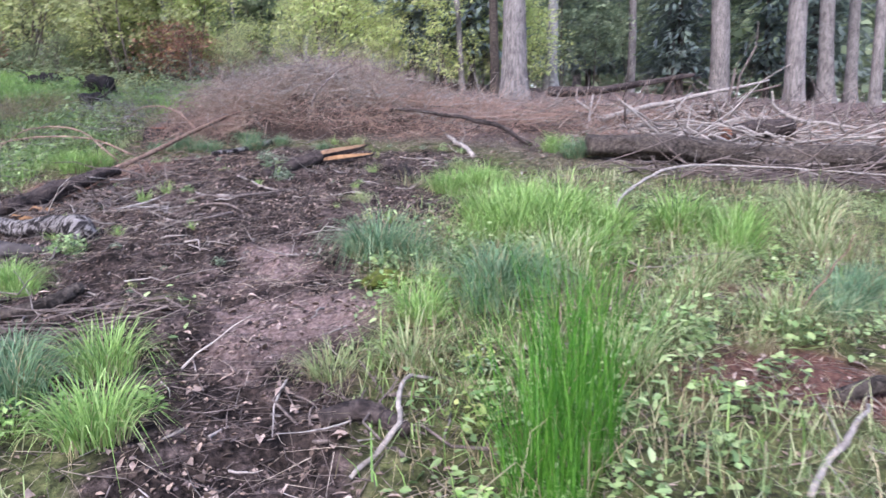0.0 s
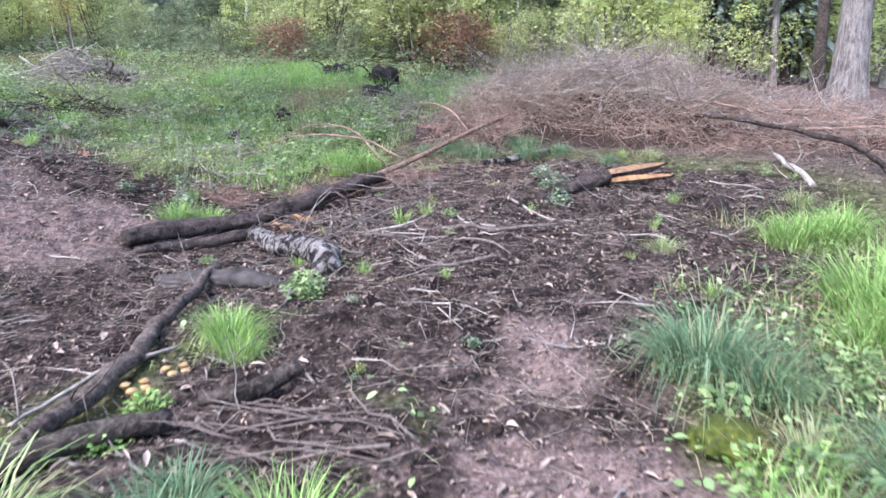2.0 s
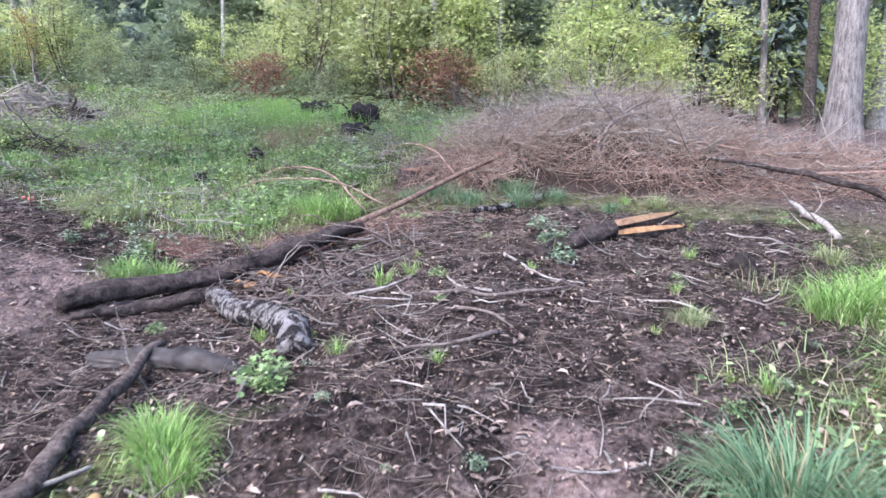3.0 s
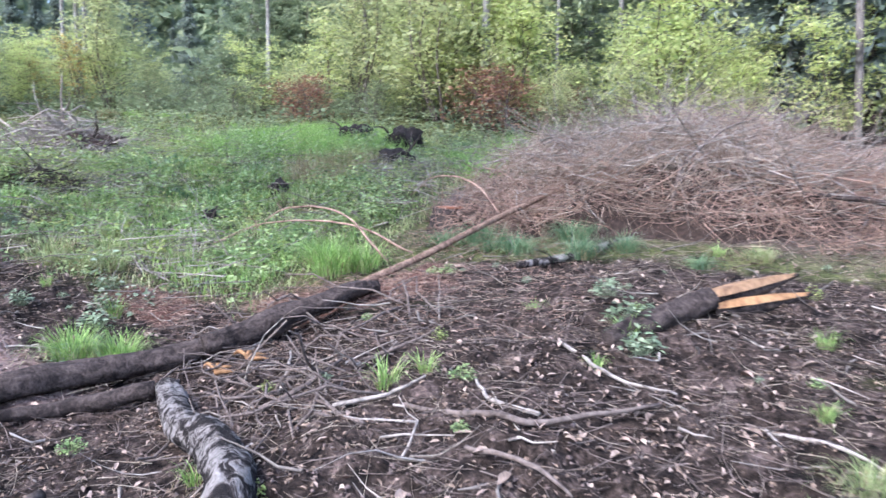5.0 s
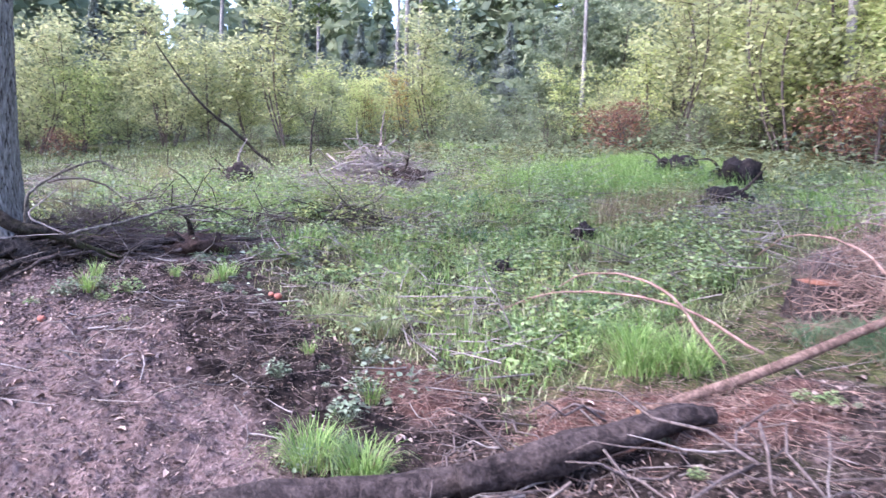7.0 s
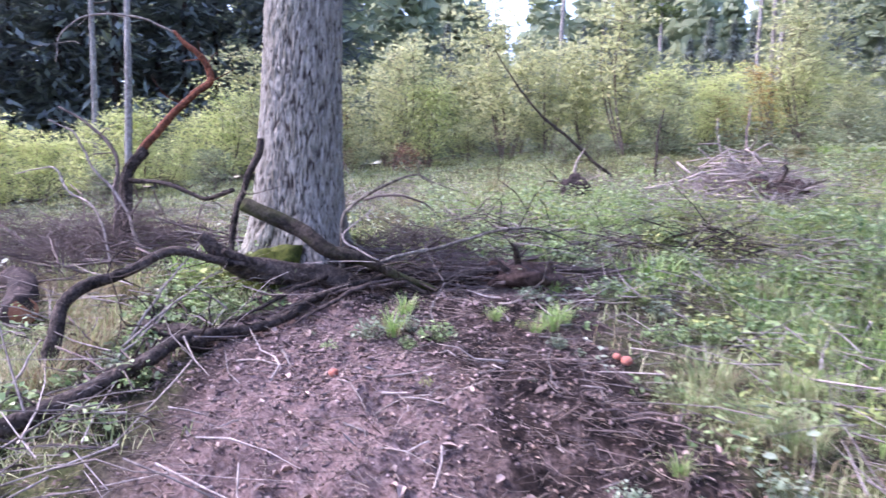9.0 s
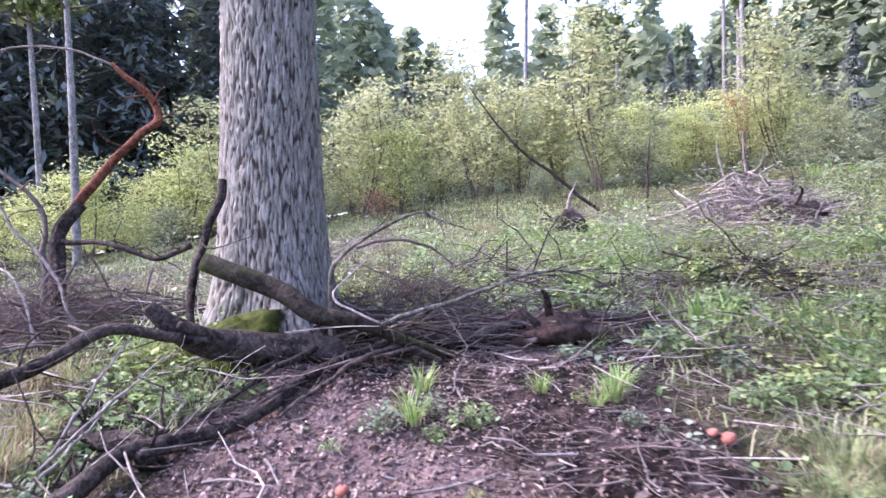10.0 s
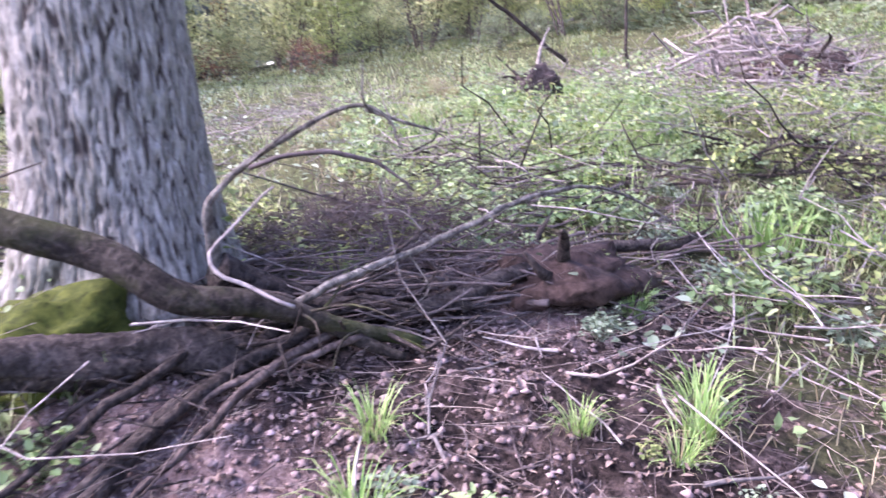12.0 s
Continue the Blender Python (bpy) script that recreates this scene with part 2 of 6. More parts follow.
# ---- materials ----
class Nodes:
    def __init__(self, name, rough=0.85, spec=0.2):
        self.mat = bpy.data.materials.new(name)
        self.mat.use_nodes = True
        self.t = self.mat.node_tree
        self.b = self.t.nodes["Principled BSDF"]
        self.b.inputs["Roughness"].default_value = rough
        self.b.inputs["Specular IOR Level"].default_value = spec

    def add(self, kind, **values):
        n = self.t.nodes.new(kind)
        for key, v in values.items():
            n.inputs[key].default_value = v
        return n

    def link(self, a, b):
        self.t.links.new(a, b)

    def coords(self, scale=(1, 1, 1), kind="Object"):
        c = self.t.nodes.new("ShaderNodeTexCoord")
        m = self.add("ShaderNodeMapping", Scale=scale)
        self.link(c.outputs[kind], m.inputs["Vector"])
        return m.outputs["Vector"]

    def noise(self, vec, scale, detail=5.0, rough=0.6, distort=0.0):
        n = self.add("ShaderNodeTexNoise", Scale=scale, Detail=detail, Roughness=rough, Distortion=distort)
        if vec is not None:
            self.link(vec, n.inputs["Vector"])
        return n.outputs["Fac"]

    def ramp(self, fac, *stops):
        r = self.t.nodes.new("ShaderNodeValToRGB")
        e = r.color_ramp.elements
        while len(e) < len(stops):
            e.new(0.5)
        for k, (p, c) in enumerate(stops):
            e[k].position, e[k].color = p, (*c, 1)
        self.link(fac, r.inputs["Fac"])
        return r.outputs["Color"]

    def mix(self, fac, a, b, mode="MIX"):
        m = self.t.nodes.new("ShaderNodeMix")
        m.data_type, m.blend_type = "RGBA", mode
        for k, v in ((0, fac), (6, a), (7, b)):
            if isinstance(v, (int, float)):
                m.inputs[k].default_value = v
            elif isinstance(v, tuple):
                m.inputs[k].default_value = (*v, 1)
            else:
                self.link(v, m.inputs[k])
        return m.outputs[2]

    def bump(self, fac, strength, distance, onto=None):
        b = self.add("ShaderNodeBump", Strength=strength, Distance=distance)
        self.link(fac, b.inputs["Height"])
        if onto is not None:
            self.link(onto, b.inputs["Normal"])
        self.link(b.outputs["Normal"], self.b.inputs["Normal"])
        return b.outputs["Normal"]

    def colour(self, c):
        self.link(c, self.b.inputs["Base Color"])

    def mask(self, name):
        a = self.t.nodes.new("ShaderNodeAttribute")
        a.attribute_name = name
        return a.outputs["Fac"]

    def island(self):
        return self.t.nodes.new("ShaderNodeNewGeometry").outputs["Random Per Island"]

    def each(self):
        return self.t.nodes.new("ShaderNodeObjectInfo").outputs["Random"]


def foliage(name, *stops, rough=0.55, through=0.35, spec=0.3):
    """Leaf or grass: colour differs from piece to piece, light comes through."""
    m = Nodes(name, rough, spec)
    patch = m.noise(m.coords(), 0.9, 2.0)
    mixv = m.add("ShaderNodeMath")
    mixv.operation = "MULTIPLY_ADD"
    m.link(patch, mixv.inputs[0])
    mixv.inputs[1].default_value = 0.5
    sub = m.add("ShaderNodeMath")
    sub.operation = "MULTIPLY_ADD"
    m.link(m.island(), sub.inputs[0])
    sub.inputs[1].default_value, sub.inputs[2].default_value = 0.75, -0.12
    m.link(sub.outputs[0], mixv.inputs[2])
    c = m.ramp(mixv.outputs[0], *stops)
    m.colour(c)
    tr = m.t.nodes.new("ShaderNodeBsdfTranslucent")
    m.link(c, tr.inputs["Color"])
    mx = m.t.nodes.new("ShaderNodeMixShader")
    mx.inputs[0].default_value = through
    m.link(m.b.outputs[0], mx.inputs[1])
    m.link(tr.outputs[0], mx.inputs[2])
    m.link(mx.outputs[0], m.t.nodes["Material Output"].inputs["Surface"])
    return m.mat


def bark(name, dark, light, scale=(9, 9, 1.6), relief=0.02, moss=0.0, size=3.0):
    m = Nodes(name, 0.9, 0.15)
    v = m.coords(scale)
    n1 = m.noise(v, size, 6.0, 0.65, 0.6)
    n2 = m.noise(m.coords(), 2.2, 3.0)
    n3 = m.noise(m.coords(), 60.0, 3.0)
    c = m.ramp(n1, (0.40, dark), (0.57, light), (0.72, tuple(min(1, q * 1.5) for q in light)))
    c = m.mix(0.35, c, m.ramp(n2, (0.35, tuple(q * 0.6 for q in dark)), (0.65, tuple(q * 1.1 for q in light))), "MIX")
    c = m.mix(0.6, c, m.ramp(n3, (0.34, (0.3, 0.29, 0.28)), (0.66, (1.25, 1.22, 1.2))), "MULTIPLY")
    if moss:
        g = m.ramp(m.noise(m.coords(), 3.5, 4.0), (0.5 - 0.15 * moss, (0, 0, 0)), (0.62, (moss, moss, moss)))
        c = m.mix(g, c, (0.05, 0.062, 0.015))
    m.colour(c)
    m.bump(n3, 0.7, 0.006, m.bump(n1, 1.0, relief * 1.6))
    return m.mat


def plain(name, dark, light, scale=18.0, rough=0.85, relief=0.004):
    m = Nodes(name, rough, 0.2)
    n = m.noise(m.coords(), scale, 5.0)
    c = m.ramp(n, (0.3, dark), (0.7, light))
    c = m.mix(0.75, c, m.ramp(m.island(), (0.0, (0.28, 0.27, 0.27)), (0.55, (0.85, 0.84, 0.83)), (1.0, (1.35, 1.35, 1.35))), "MULTIPLY")
    m.colour(c)
    m.bump(n, 0.6, relief)
    return m.mat


def ground_material():
    m = Nodes("forest_soil", 0.93, 0.1)
    o = m.coords()
    big, mid, fine, grit = m.noise(o, 1.1, 4.0), m.noise(o, 6.0, 6.0, 0.7), m.noise(o, 34.0, 5.0, 0.7), m.noise(o, 140.0, 3.0, 0.7)
    # dark noise lows paint the shade of small hollows into the soil colour
    soil = m.ramp(mid, (0.34, (0.008, 0.006, 0.006)), (0.5, (0.042, 0.031, 0.026)), (0.66, (0.13, 0.098, 0.088)))
    soil = m.mix(0.95, soil, m.ramp(fine, (0.36, (0.12, 0.11, 0.105)), (0.5, (0.8, 0.78, 0.77)), (0.66, (1.7, 1.65, 1.6))), "MULTIPLY")
    pale = m.ramp(fine, (0.30, (0.05, 0.034, 0.030)), (0.48, (0.17, 0.118, 0.105)), (0.68, (0.30, 0.23, 0.21)))
    rust = m.ramp(fine, (0.32, (0.035, 0.018, 0.014)), (0.52, (0.12, 0.06, 0.046)), (0.72, (0.22, 0.125, 0.095)))
    turf = m.ramp(mid, (0.34, (0.03, 0.03, 0.018)), (0.52, (0.09, 0.105, 0.042)), (0.68, (0.18, 0.18, 0.09)))
    turf = m.mix(0.75, turf, m.ramp(fine, (0.36, (0.15, 0.13, 0.11)), (0.5, (0.85, 0.8, 0.75)), (0.66, (1.7, 1.55, 1.4))), "MULTIPLY")
    duff = m.ramp(fine, (0.32, (0.035, 0.024, 0.022)), (0.5, (0.12, 0.088, 0.08)), (0.70, (0.25, 0.19, 0.175)))

    def ragged(attr, soft=0.25):
        a = m.add("ShaderNodeMath")
        a.operation = "MULTIPLY_ADD"
        m.link(mid, a.inputs[0])
        a.inputs[1].default_value = 0.9
        b = m.add("ShaderNodeMath")
        b.operation = "ADD"
        b.inputs[1].default_value = -0.45
        m.link(m.mask(attr), b.inputs[0])
        m.link(b.outputs[0], a.inputs[2])
        return m.ramp(a.outputs[0], (0.5 - soft, (0, 0, 0)), (0.5 + soft, (1, 1, 1)))

    c = m.mix(ragged("soil"), turf, soil)
    c = m.mix(ragged("brush"), c, duff)
    c = m.mix(ragged("rust"), c, rust)
    c = m.mix(ragged("pale", 0.4), c, pale)
    c = m.mix(0.3, c, m.ramp(grit, (0.3, (0.45, 0.43, 0.42)), (0.7, (1.2, 1.2, 1.2))), "MULTIPLY")
    c = m.mix(0.35, c, m.ramp(big, (0.35, (0.6, 0.58, 0.57)), (0.65, (1.1, 1.1, 1.1))), "MULTIPLY")
    m.colour(c)
    m.bump(grit, 0.5, 0.006, m.bump(fine, 0.8, 0.025, m.bump(mid, 0.5, 0.05)))
    return m.mat


SOIL = ground_material()
MEADOW = foliage("meadow_grass_blades", (0.05, (0.07, 0.105, 0.036)), (0.4, (0.24, 0.315, 0.12)), (0.7, (0.40, 0.45, 0.21)), (0.95, (0.56, 0.53, 0.33)))
FRESH = foliage("fresh_bright_grass", (0.05, (0.09, 0.18, 0.04)), (0.5, (0.25, 0.40, 0.10)), (0.9, (0.47, 0.60, 0.23)))
RUSH = foliage("deep_green_rush", (0.05, (0.03, 0.12, 0.008)), (0.5, (0.075, 0.215, 0.018)), (0.9, (0.15, 0.32, 0.04)))
SEDGE = foliage("blue_green_sedge", (0.05, (0.065, 0.12, 0.06)), (0.5, (0.14, 0.24, 0.12)), (0.9, (0.28, 0.36, 0.20)))
HERB = foliage("low_herb_leaf", (0.05, (0.05, 0.085, 0.03)), (0.4, (0.21, 0.31, 0.115)), (0.75, (0.38, 0.48, 0.20)), (1.0, (0.52, 0.57, 0.33)), rough=0.42, spec=0.45)
PALEHERB = foliage("silvery_herb_leaf", (0.05, (0.08, 0.115, 0.07)), (0.5, (0.25, 0.32, 0.19)), (0.95, (0.46, 0.51, 0.36)), rough=0.4, spec=0.5)
STRAW = foliage("dry_straw", (0.05, (0.17, 0.135, 0.07)), (0.5, (0.31, 0.255, 0.14)), (0.9, (0.47, 0.40, 0.245)))
SAPLING = foliage("yellow_green_sapling_leaf", (0.05, (0.33, 0.41, 0.15)), (0.45, (0.53, 0.60, 0.24)), (0.8, (0.66, 0.69, 0.32)), (1.0, (0.72, 0.65, 0.32)), through=0.6)
OLIVE = foliage("olive_sapling_leaf", (0.05, (0.25, 0.28, 0.14)), (0.45, (0.44, 0.48, 0.24)), (0.8, (0.53, 0.55, 0.28)), (1.0, (0.58, 0.52, 0.28)), through=0.6)
YELLOWHERB = foliage("yellowing_weed_leaf", (0.05, (0.11, 0.15, 0.04)), (0.5, (0.29, 0.36, 0.11)), (0.95, (0.50, 0.50, 0.19)))
AUTUMN = foliage("autumn_leaf", (0.05, (0.22, 0.15, 0.07)), (0.5, (0.45, 0.32, 0.13)), (0.95, (0.60, 0.48, 0.18)), through=0.45)
RUSSET = foliage("russet_leaf", (0.05, (0.12, 0.06, 0.045)), (0.5, (0.27, 0.14, 0.09)), (0.95, (0.38, 0.23, 0.13)))
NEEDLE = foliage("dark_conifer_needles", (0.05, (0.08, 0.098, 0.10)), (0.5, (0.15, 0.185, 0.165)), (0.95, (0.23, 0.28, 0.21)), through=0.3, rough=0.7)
# paler copy of the needles: distance haze mixed into the base colour
HAZENEEDLE = foliage("hazed_conifer_needles", (0.05, (0.15, 0.18, 0.165)), (0.5, (0.23, 0.27, 0.23)), (0.95, (0.31, 0.36, 0.27)), through=0.4, rough=0.7)
BUSH = foliage("dark_bush_leaf", (0.05, (0.13, 0.165, 0.10)), (0.5, (0.22, 0.27, 0.15)), (0.95, (0.32, 0.36, 0.20)), through=0.45)
# lightened and greyed so that the leaf colour carries the distance haze
WOODLEAF = foliage("hazed_woodland_leaf", (0.05, (0.19, 0.24, 0.16)), (0.5, (0.30, 0.36, 0.22)), (0.95, (0.42, 0.47, 0.28)), through=0.5)
CANOPY = foliage("tree_crown_leaf", (0.05, (0.06, 0.09, 0.035)), (0.5, (0.15, 0.20, 0.07)), (0.95, (0.27, 0.31, 0.11)), through=0.4)
DEADLEAF = plain("dry_fallen_leaf", (0.075, 0.05, 0.038), (0.33, 0.245, 0.19), 30.0)
PALELEAF = plain("pale_fallen_leaf", (0.17, 0.12, 0.098), (0.46, 0.36, 0.30), 30.0)
TWIG = plain("grey_brown_twig", (0.055, 0.042, 0.037), (0.22, 0.175, 0.155), 25.0)
REDTWIG = plain("reddish_dead_spruce_twig", (0.14, 0.085, 0.066), (0.45, 0.305, 0.24), 14.0)
BEIGETWIG = plain("beige_dead_spruce_twig", (0.18, 0.135, 0.108), (0.52, 0.425, 0.345), 14.0)
GREYTWIG = plain("bleached_twig", (0.13, 0.11, 0.098), (0.42, 0.37, 0.33), 25.0)
STRAND = plain("dry_grass_strand", (0.16, 0.125, 0.095), (0.46, 0.39, 0.31), 30.0)
CLOD = plain("soil_clod", (0.075, 0.055, 0.05), (0.20, 0.15, 0.135), 40.0)
PEBBLE = plain("pale_pebble", (0.15, 0.105, 0.092), (0.38, 0.29, 0.26), 30.0)


def oak_bark():
    """Grey plates with dark furrows; the furrows follow the relief."""
    m = Nodes("furrowed_oak_bark", 0.92, 0.15)
    o = m.coords()
    n, fine = m.noise(m.coords((10, 10, 2.0)), 3.0, 6.0, 0.65), m.noise(o, 55.0, 4.0)
    c = m.ramp(n, (0.34, (0.13, 0.12, 0.097)), (0.52, (0.275, 0.258, 0.215)), (0.68, (0.41, 0.385, 0.33)))
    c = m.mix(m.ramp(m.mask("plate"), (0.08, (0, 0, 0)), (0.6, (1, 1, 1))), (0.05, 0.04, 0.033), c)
    c = m.mix(0.4, c, m.ramp(fine, (0.3, (0.4, 0.4, 0.4)), (0.65, (1.1, 1.1, 1.1))), "MULTIPLY")
    c = m.mix(m.ramp(m.noise(o, 1.3, 3.0), (0.52, (0, 0, 0)), (0.75, (0.35, 0.35, 0.35))), c, (0.17, 0.19, 0.11))
    m.colour(c)
    m.bump(fine, 0.6, 0.006, m.bump(n, 0.5, 0.01))
    return m.mat


OAKBARK = oak_bark()
LIMBBARK = bark("grey_limb_bark", (0.055, 0.046, 0.038), (0.26, 0.235, 0.195), (8, 8, 4), 0.01)
BROWNLIMB = bark("brown_grey_limb_bark", (0.03, 0.022, 0.019), (0.16, 0.125, 0.108), (8, 8, 8), 0.01)
PINEBARK = bark("grey_pine_bark", (0.085, 0.075, 0.072), (0.28, 0.25, 0.235), (7, 7, 1.2), 0.02)
PALEBARK = bark("pale_birch_bark", (0.16, 0.15, 0.14), (0.40, 0.385, 0.355), (6, 6, 3), 0.004)
DARKBARK = bark("dark_damp_bark", (0.012, 0.0095, 0.008), (0.105, 0.085, 0.072), (8, 8, 8), 0.016)


def flaking_bark():
    """Dark wood with pale flakes of old bark left on it."""
    m = Nodes("grey_flaking_bark", 0.9, 0.15)
    o = m.coords()
    n, fine = m.noise(o, 11.0, 7.0, 0.72, 0.8), m.noise(o, 70.0, 4.0)
    c = m.ramp(n, (0.46, (0.016, 0.013, 0.013)), (0.50, (0.07, 0.058, 0.055)), (0.54, (0.20, 0.18, 0.172)), (0.7, (0.33, 0.305, 0.295)))
    c = m.mix(0.5, c, m.ramp(fine, (0.35, (0.35, 0.35, 0.35)), (0.65, (1.1, 1.1, 1.1))), "MULTIPLY")
    m.colour(c)
    m.bump(fine, 0.7, 0.006, m.bump(n, 1.0, 0.03))
    return m.mat


GREYBARK = flaking_bark()
LOGBARK = bark("brown_log_bark", (0.016, 0.012, 0.012), (0.085, 0.066, 0.06), (6, 6, 6), 0.014)
MOSSBARK = bark("mossy_branch_bark", (0.02, 0.016, 0.013), (0.085, 0.07, 0.055), (7, 7, 7), 0.010, moss=0.8)
POLEWOOD = bark("bare_brown_pole", (0.09, 0.055, 0.042), (0.25, 0.17, 0.13), (5, 5, 5), 0.004)
REDBARK = bark("peeled_red_bark", (0.06, 0.026, 0.018), (0.24, 0.095, 0.055), (8, 8, 8), 0.006)
CUTWOOD = plain("fresh_split_wood", (0.16, 0.08, 0.04), (0.46, 0.26, 0.125), 16.0, 0.7, 0.002)
TANWOOD = plain("tan_split_wood", (0.13, 0.075, 0.045), (0.36, 0.22, 0.125), 16.0, 0.75, 0.004)
OLDCUT = plain("weathered_cut_wood", (0.16, 0.065, 0.04), (0.34, 0.16, 0.10), 14.0)
MOSS = plain("green_moss", (0.035, 0.05, 0.008), (0.15, 0.175, 0.03), 30.0, 0.95, 0.01)
# near-black brown: the shade inside the brush heap, put into its colour
HEAPCORE = plain("shaded_heap_core", (0.016, 0.011, 0.009), (0.075, 0.05, 0.041), 22.0, 0.95, 0.05)
BLACKSOIL = plain("black_root_soil", (0.012, 0.010, 0.010), (0.06, 0.048, 0.043), 16.0, 0.95, 0.02)
RUSTSOIL = plain("rusty_overgrown_soil", (0.022, 0.014, 0.011), (0.14, 0.092, 0.073), 26.0, 0.95, 0.03)
STONE = plain("flat_grey_slab", (0.03, 0.026, 0.025), (0.16, 0.14, 0.135), 7.0, 0.85, 0.008)
APPLE = plain("red_apple_skin", (0.42, 0.10, 0.07), (0.60, 0.28, 0.19), 20.0, 0.35, 0.0005)
BUTTER = plain("yellowish_leaf_and_chip", (0.30, 0.18, 0.08), (0.48, 0.32, 0.15), 20.0, 0.6)

# ---- ground: one sheet to the horizon ----
def spread(lo, hi, step, far, grow=1.12):
    core = np.arange(lo, hi + step / 2, step)
    a, s, left, right = lo, step, [], []
    while a > -far:
        s *= grow
        a -= s
        left.append(a)
    a, s = hi, step
    while a < far:
        s *= grow
        a += s
        right.append(a)
    return np.concatenate([left[::-1], core, right])


def build_ground():
    xs, ys = spread(-10.0, 2.5, 0.028, 700, 1.09), spread(2.0, 10.0, 0.028, 700, 1.09)
    gx, gy = np.meshgrid(xs, ys)
    x, y = gx.ravel(), gy.ravel()
    v = np.stack([x, y, ground_z(x, y)], 1)
    nx, ny = len(xs), len(ys)
    i = (np.arange(ny - 1)[:, None] * nx + np.arange(nx - 1)[None]).ravel()
    me = mesh_of("ground", v, np.stack([i, i + 1, i + nx + 1, i + nx], 1), SOIL)
    for name, val in zip(("soil", "pale", "rust", "brush"), zones(x, y)):
        me.attributes.new(name, "FLOAT", "POINT").data.foreach_set("value", val.astype(np.float32))
    tagged(new("ground", me), "bare brown and mossy green forest soil on a rising slope", "ground", kind="structure")


build_ground()


def on_ground(x, y, up=0.0):
    return np.stack([x, y, ground_z(x, y) + up], 1)


def scatter(n, x0, x1, y0, y1, gen, keep):
    """Random places in a rectangle, kept with the chance that keep(x, y) gives."""
    x, y = gen.uniform(x0, x1, n), gen.uniform(y0, y1, n)
    ok = gen.random(n) < keep(x, y)
    return x[ok], y[ok]


def bare(x, y):
    s, p, r, b = zones(x, y)
    return np.clip(np.maximum(np.maximum(s, b), r), 0, 1)


# ---- big trees ----
def trunk_mesh(h, r, top, mat, sides=14, rings=24, flare=0.35, lean=(0, 0), seed=0, ridges=0.03):
    gen = np.random.default_rng(seed)
    z = np.linspace(0, 1, rings) ** 1.6 * (h + 0.4) - 0.4
    a = np.linspace(0, 2 * math.pi, sides, endpoint=False)
    ph = gen.random(6) * 6.28
    rad = (top + (r - top) * (1 - np.clip(z, 0, h) / h))[:, None] * (1 + flare * np.exp(-np.clip(z, 0, 9) / (1.6 * r))[:, None] * (1 + 0.35 * np.sin(a * 5 + ph[0]))[None])
    rad = rad * (1 + ridges * np.sin(a * 3 + ph[1])[None] + ridges * np.sin(z * 1.1 + ph[2])[:, None])
    cx = lean[0] * z + 0.05 * np.sin(z * 0.5 + ph[3])
    cy = lean[1] * z + 0.05 * np.sin(z * 0.45 + ph[4])
    v = np.stack([cx[:, None] + rad * np.cos(a), cy[:, None] + rad * np.sin(a), np.repeat(z[:, None], sides, 1)], 2).reshape(-1, 3)
    f = [[k * sides + j, k * sides + (j + 1) % sides, (k + 1) * sides + (j + 1) % sides, (k + 1) * sides + j] for k in range(rings - 1) for j in range(sides)]
    f.append([(rings - 1) * sides + j for j in range(sides)])
    return mesh_of("trunk", v, f, mat)


def crown_mesh(z0, z1, spread_r, n, leaf, mat, seed, droop=0.0, clumps=60):
    """Leaf clumps in an uneven crown with gaps."""
    gen = np.random.default_rng(seed)
    h = gen.random(clumps)
    cz = z0 + (z1 - z0) * h
    rr = spread_r * np.sqrt(gen.random(clumps)) * np.sin(np.clip(h * 0.85 + 0.12, 0, 1) * math.pi) ** 0.7
    an = gen.random(clumps) * 6.28
    cc = np.stack([rr * np.cos(an), rr * np.sin(an), cz], 1)
    k = gen.integers(0, clumps, n)
    p = cc[k] + gen.normal(size=(n, 3)) * np.array([0.55, 0.55, 0.35]) * spread_r * 0.22
    ax = rand_dirs(n, gen, 0.5)
    v, f = leaves(p, ax, rand_dirs(n, gen, 1.6), leaf * gen.uniform(0.6, 1.4, n), leaf * 0.6 * gen.uniform(0.6, 1.4, n))
    return mesh_of("crown", v, f, mat)


def limb_set(parent, z0, z1, r, reach, count, mat, seed, rise=0.4):
    gen = np.random.default_rng(seed)
    for k in range(count):
        z, a = gen.uniform(z0, z1), gen.random() * 6.28
        L = reach * gen.uniform(0.5, 1.0)
        d = np.array([math.cos(a), math.sin(a), 0])
        pts = [np.array([0, 0, z]), d * L * 0.4 + [0, 0, z + rise * L * 0.3], d * L * 0.75 + [gen.normal() * 0.2, gen.normal() * 0.2, z + rise * L * 0.75], d * L + [0, 0, z + rise * L]]
        part("limb", mesh_of("limb", *tube(pts, (r, r * 0.6, r * 0.2), 6, 3, 0.1, seed + k), mat), parent)


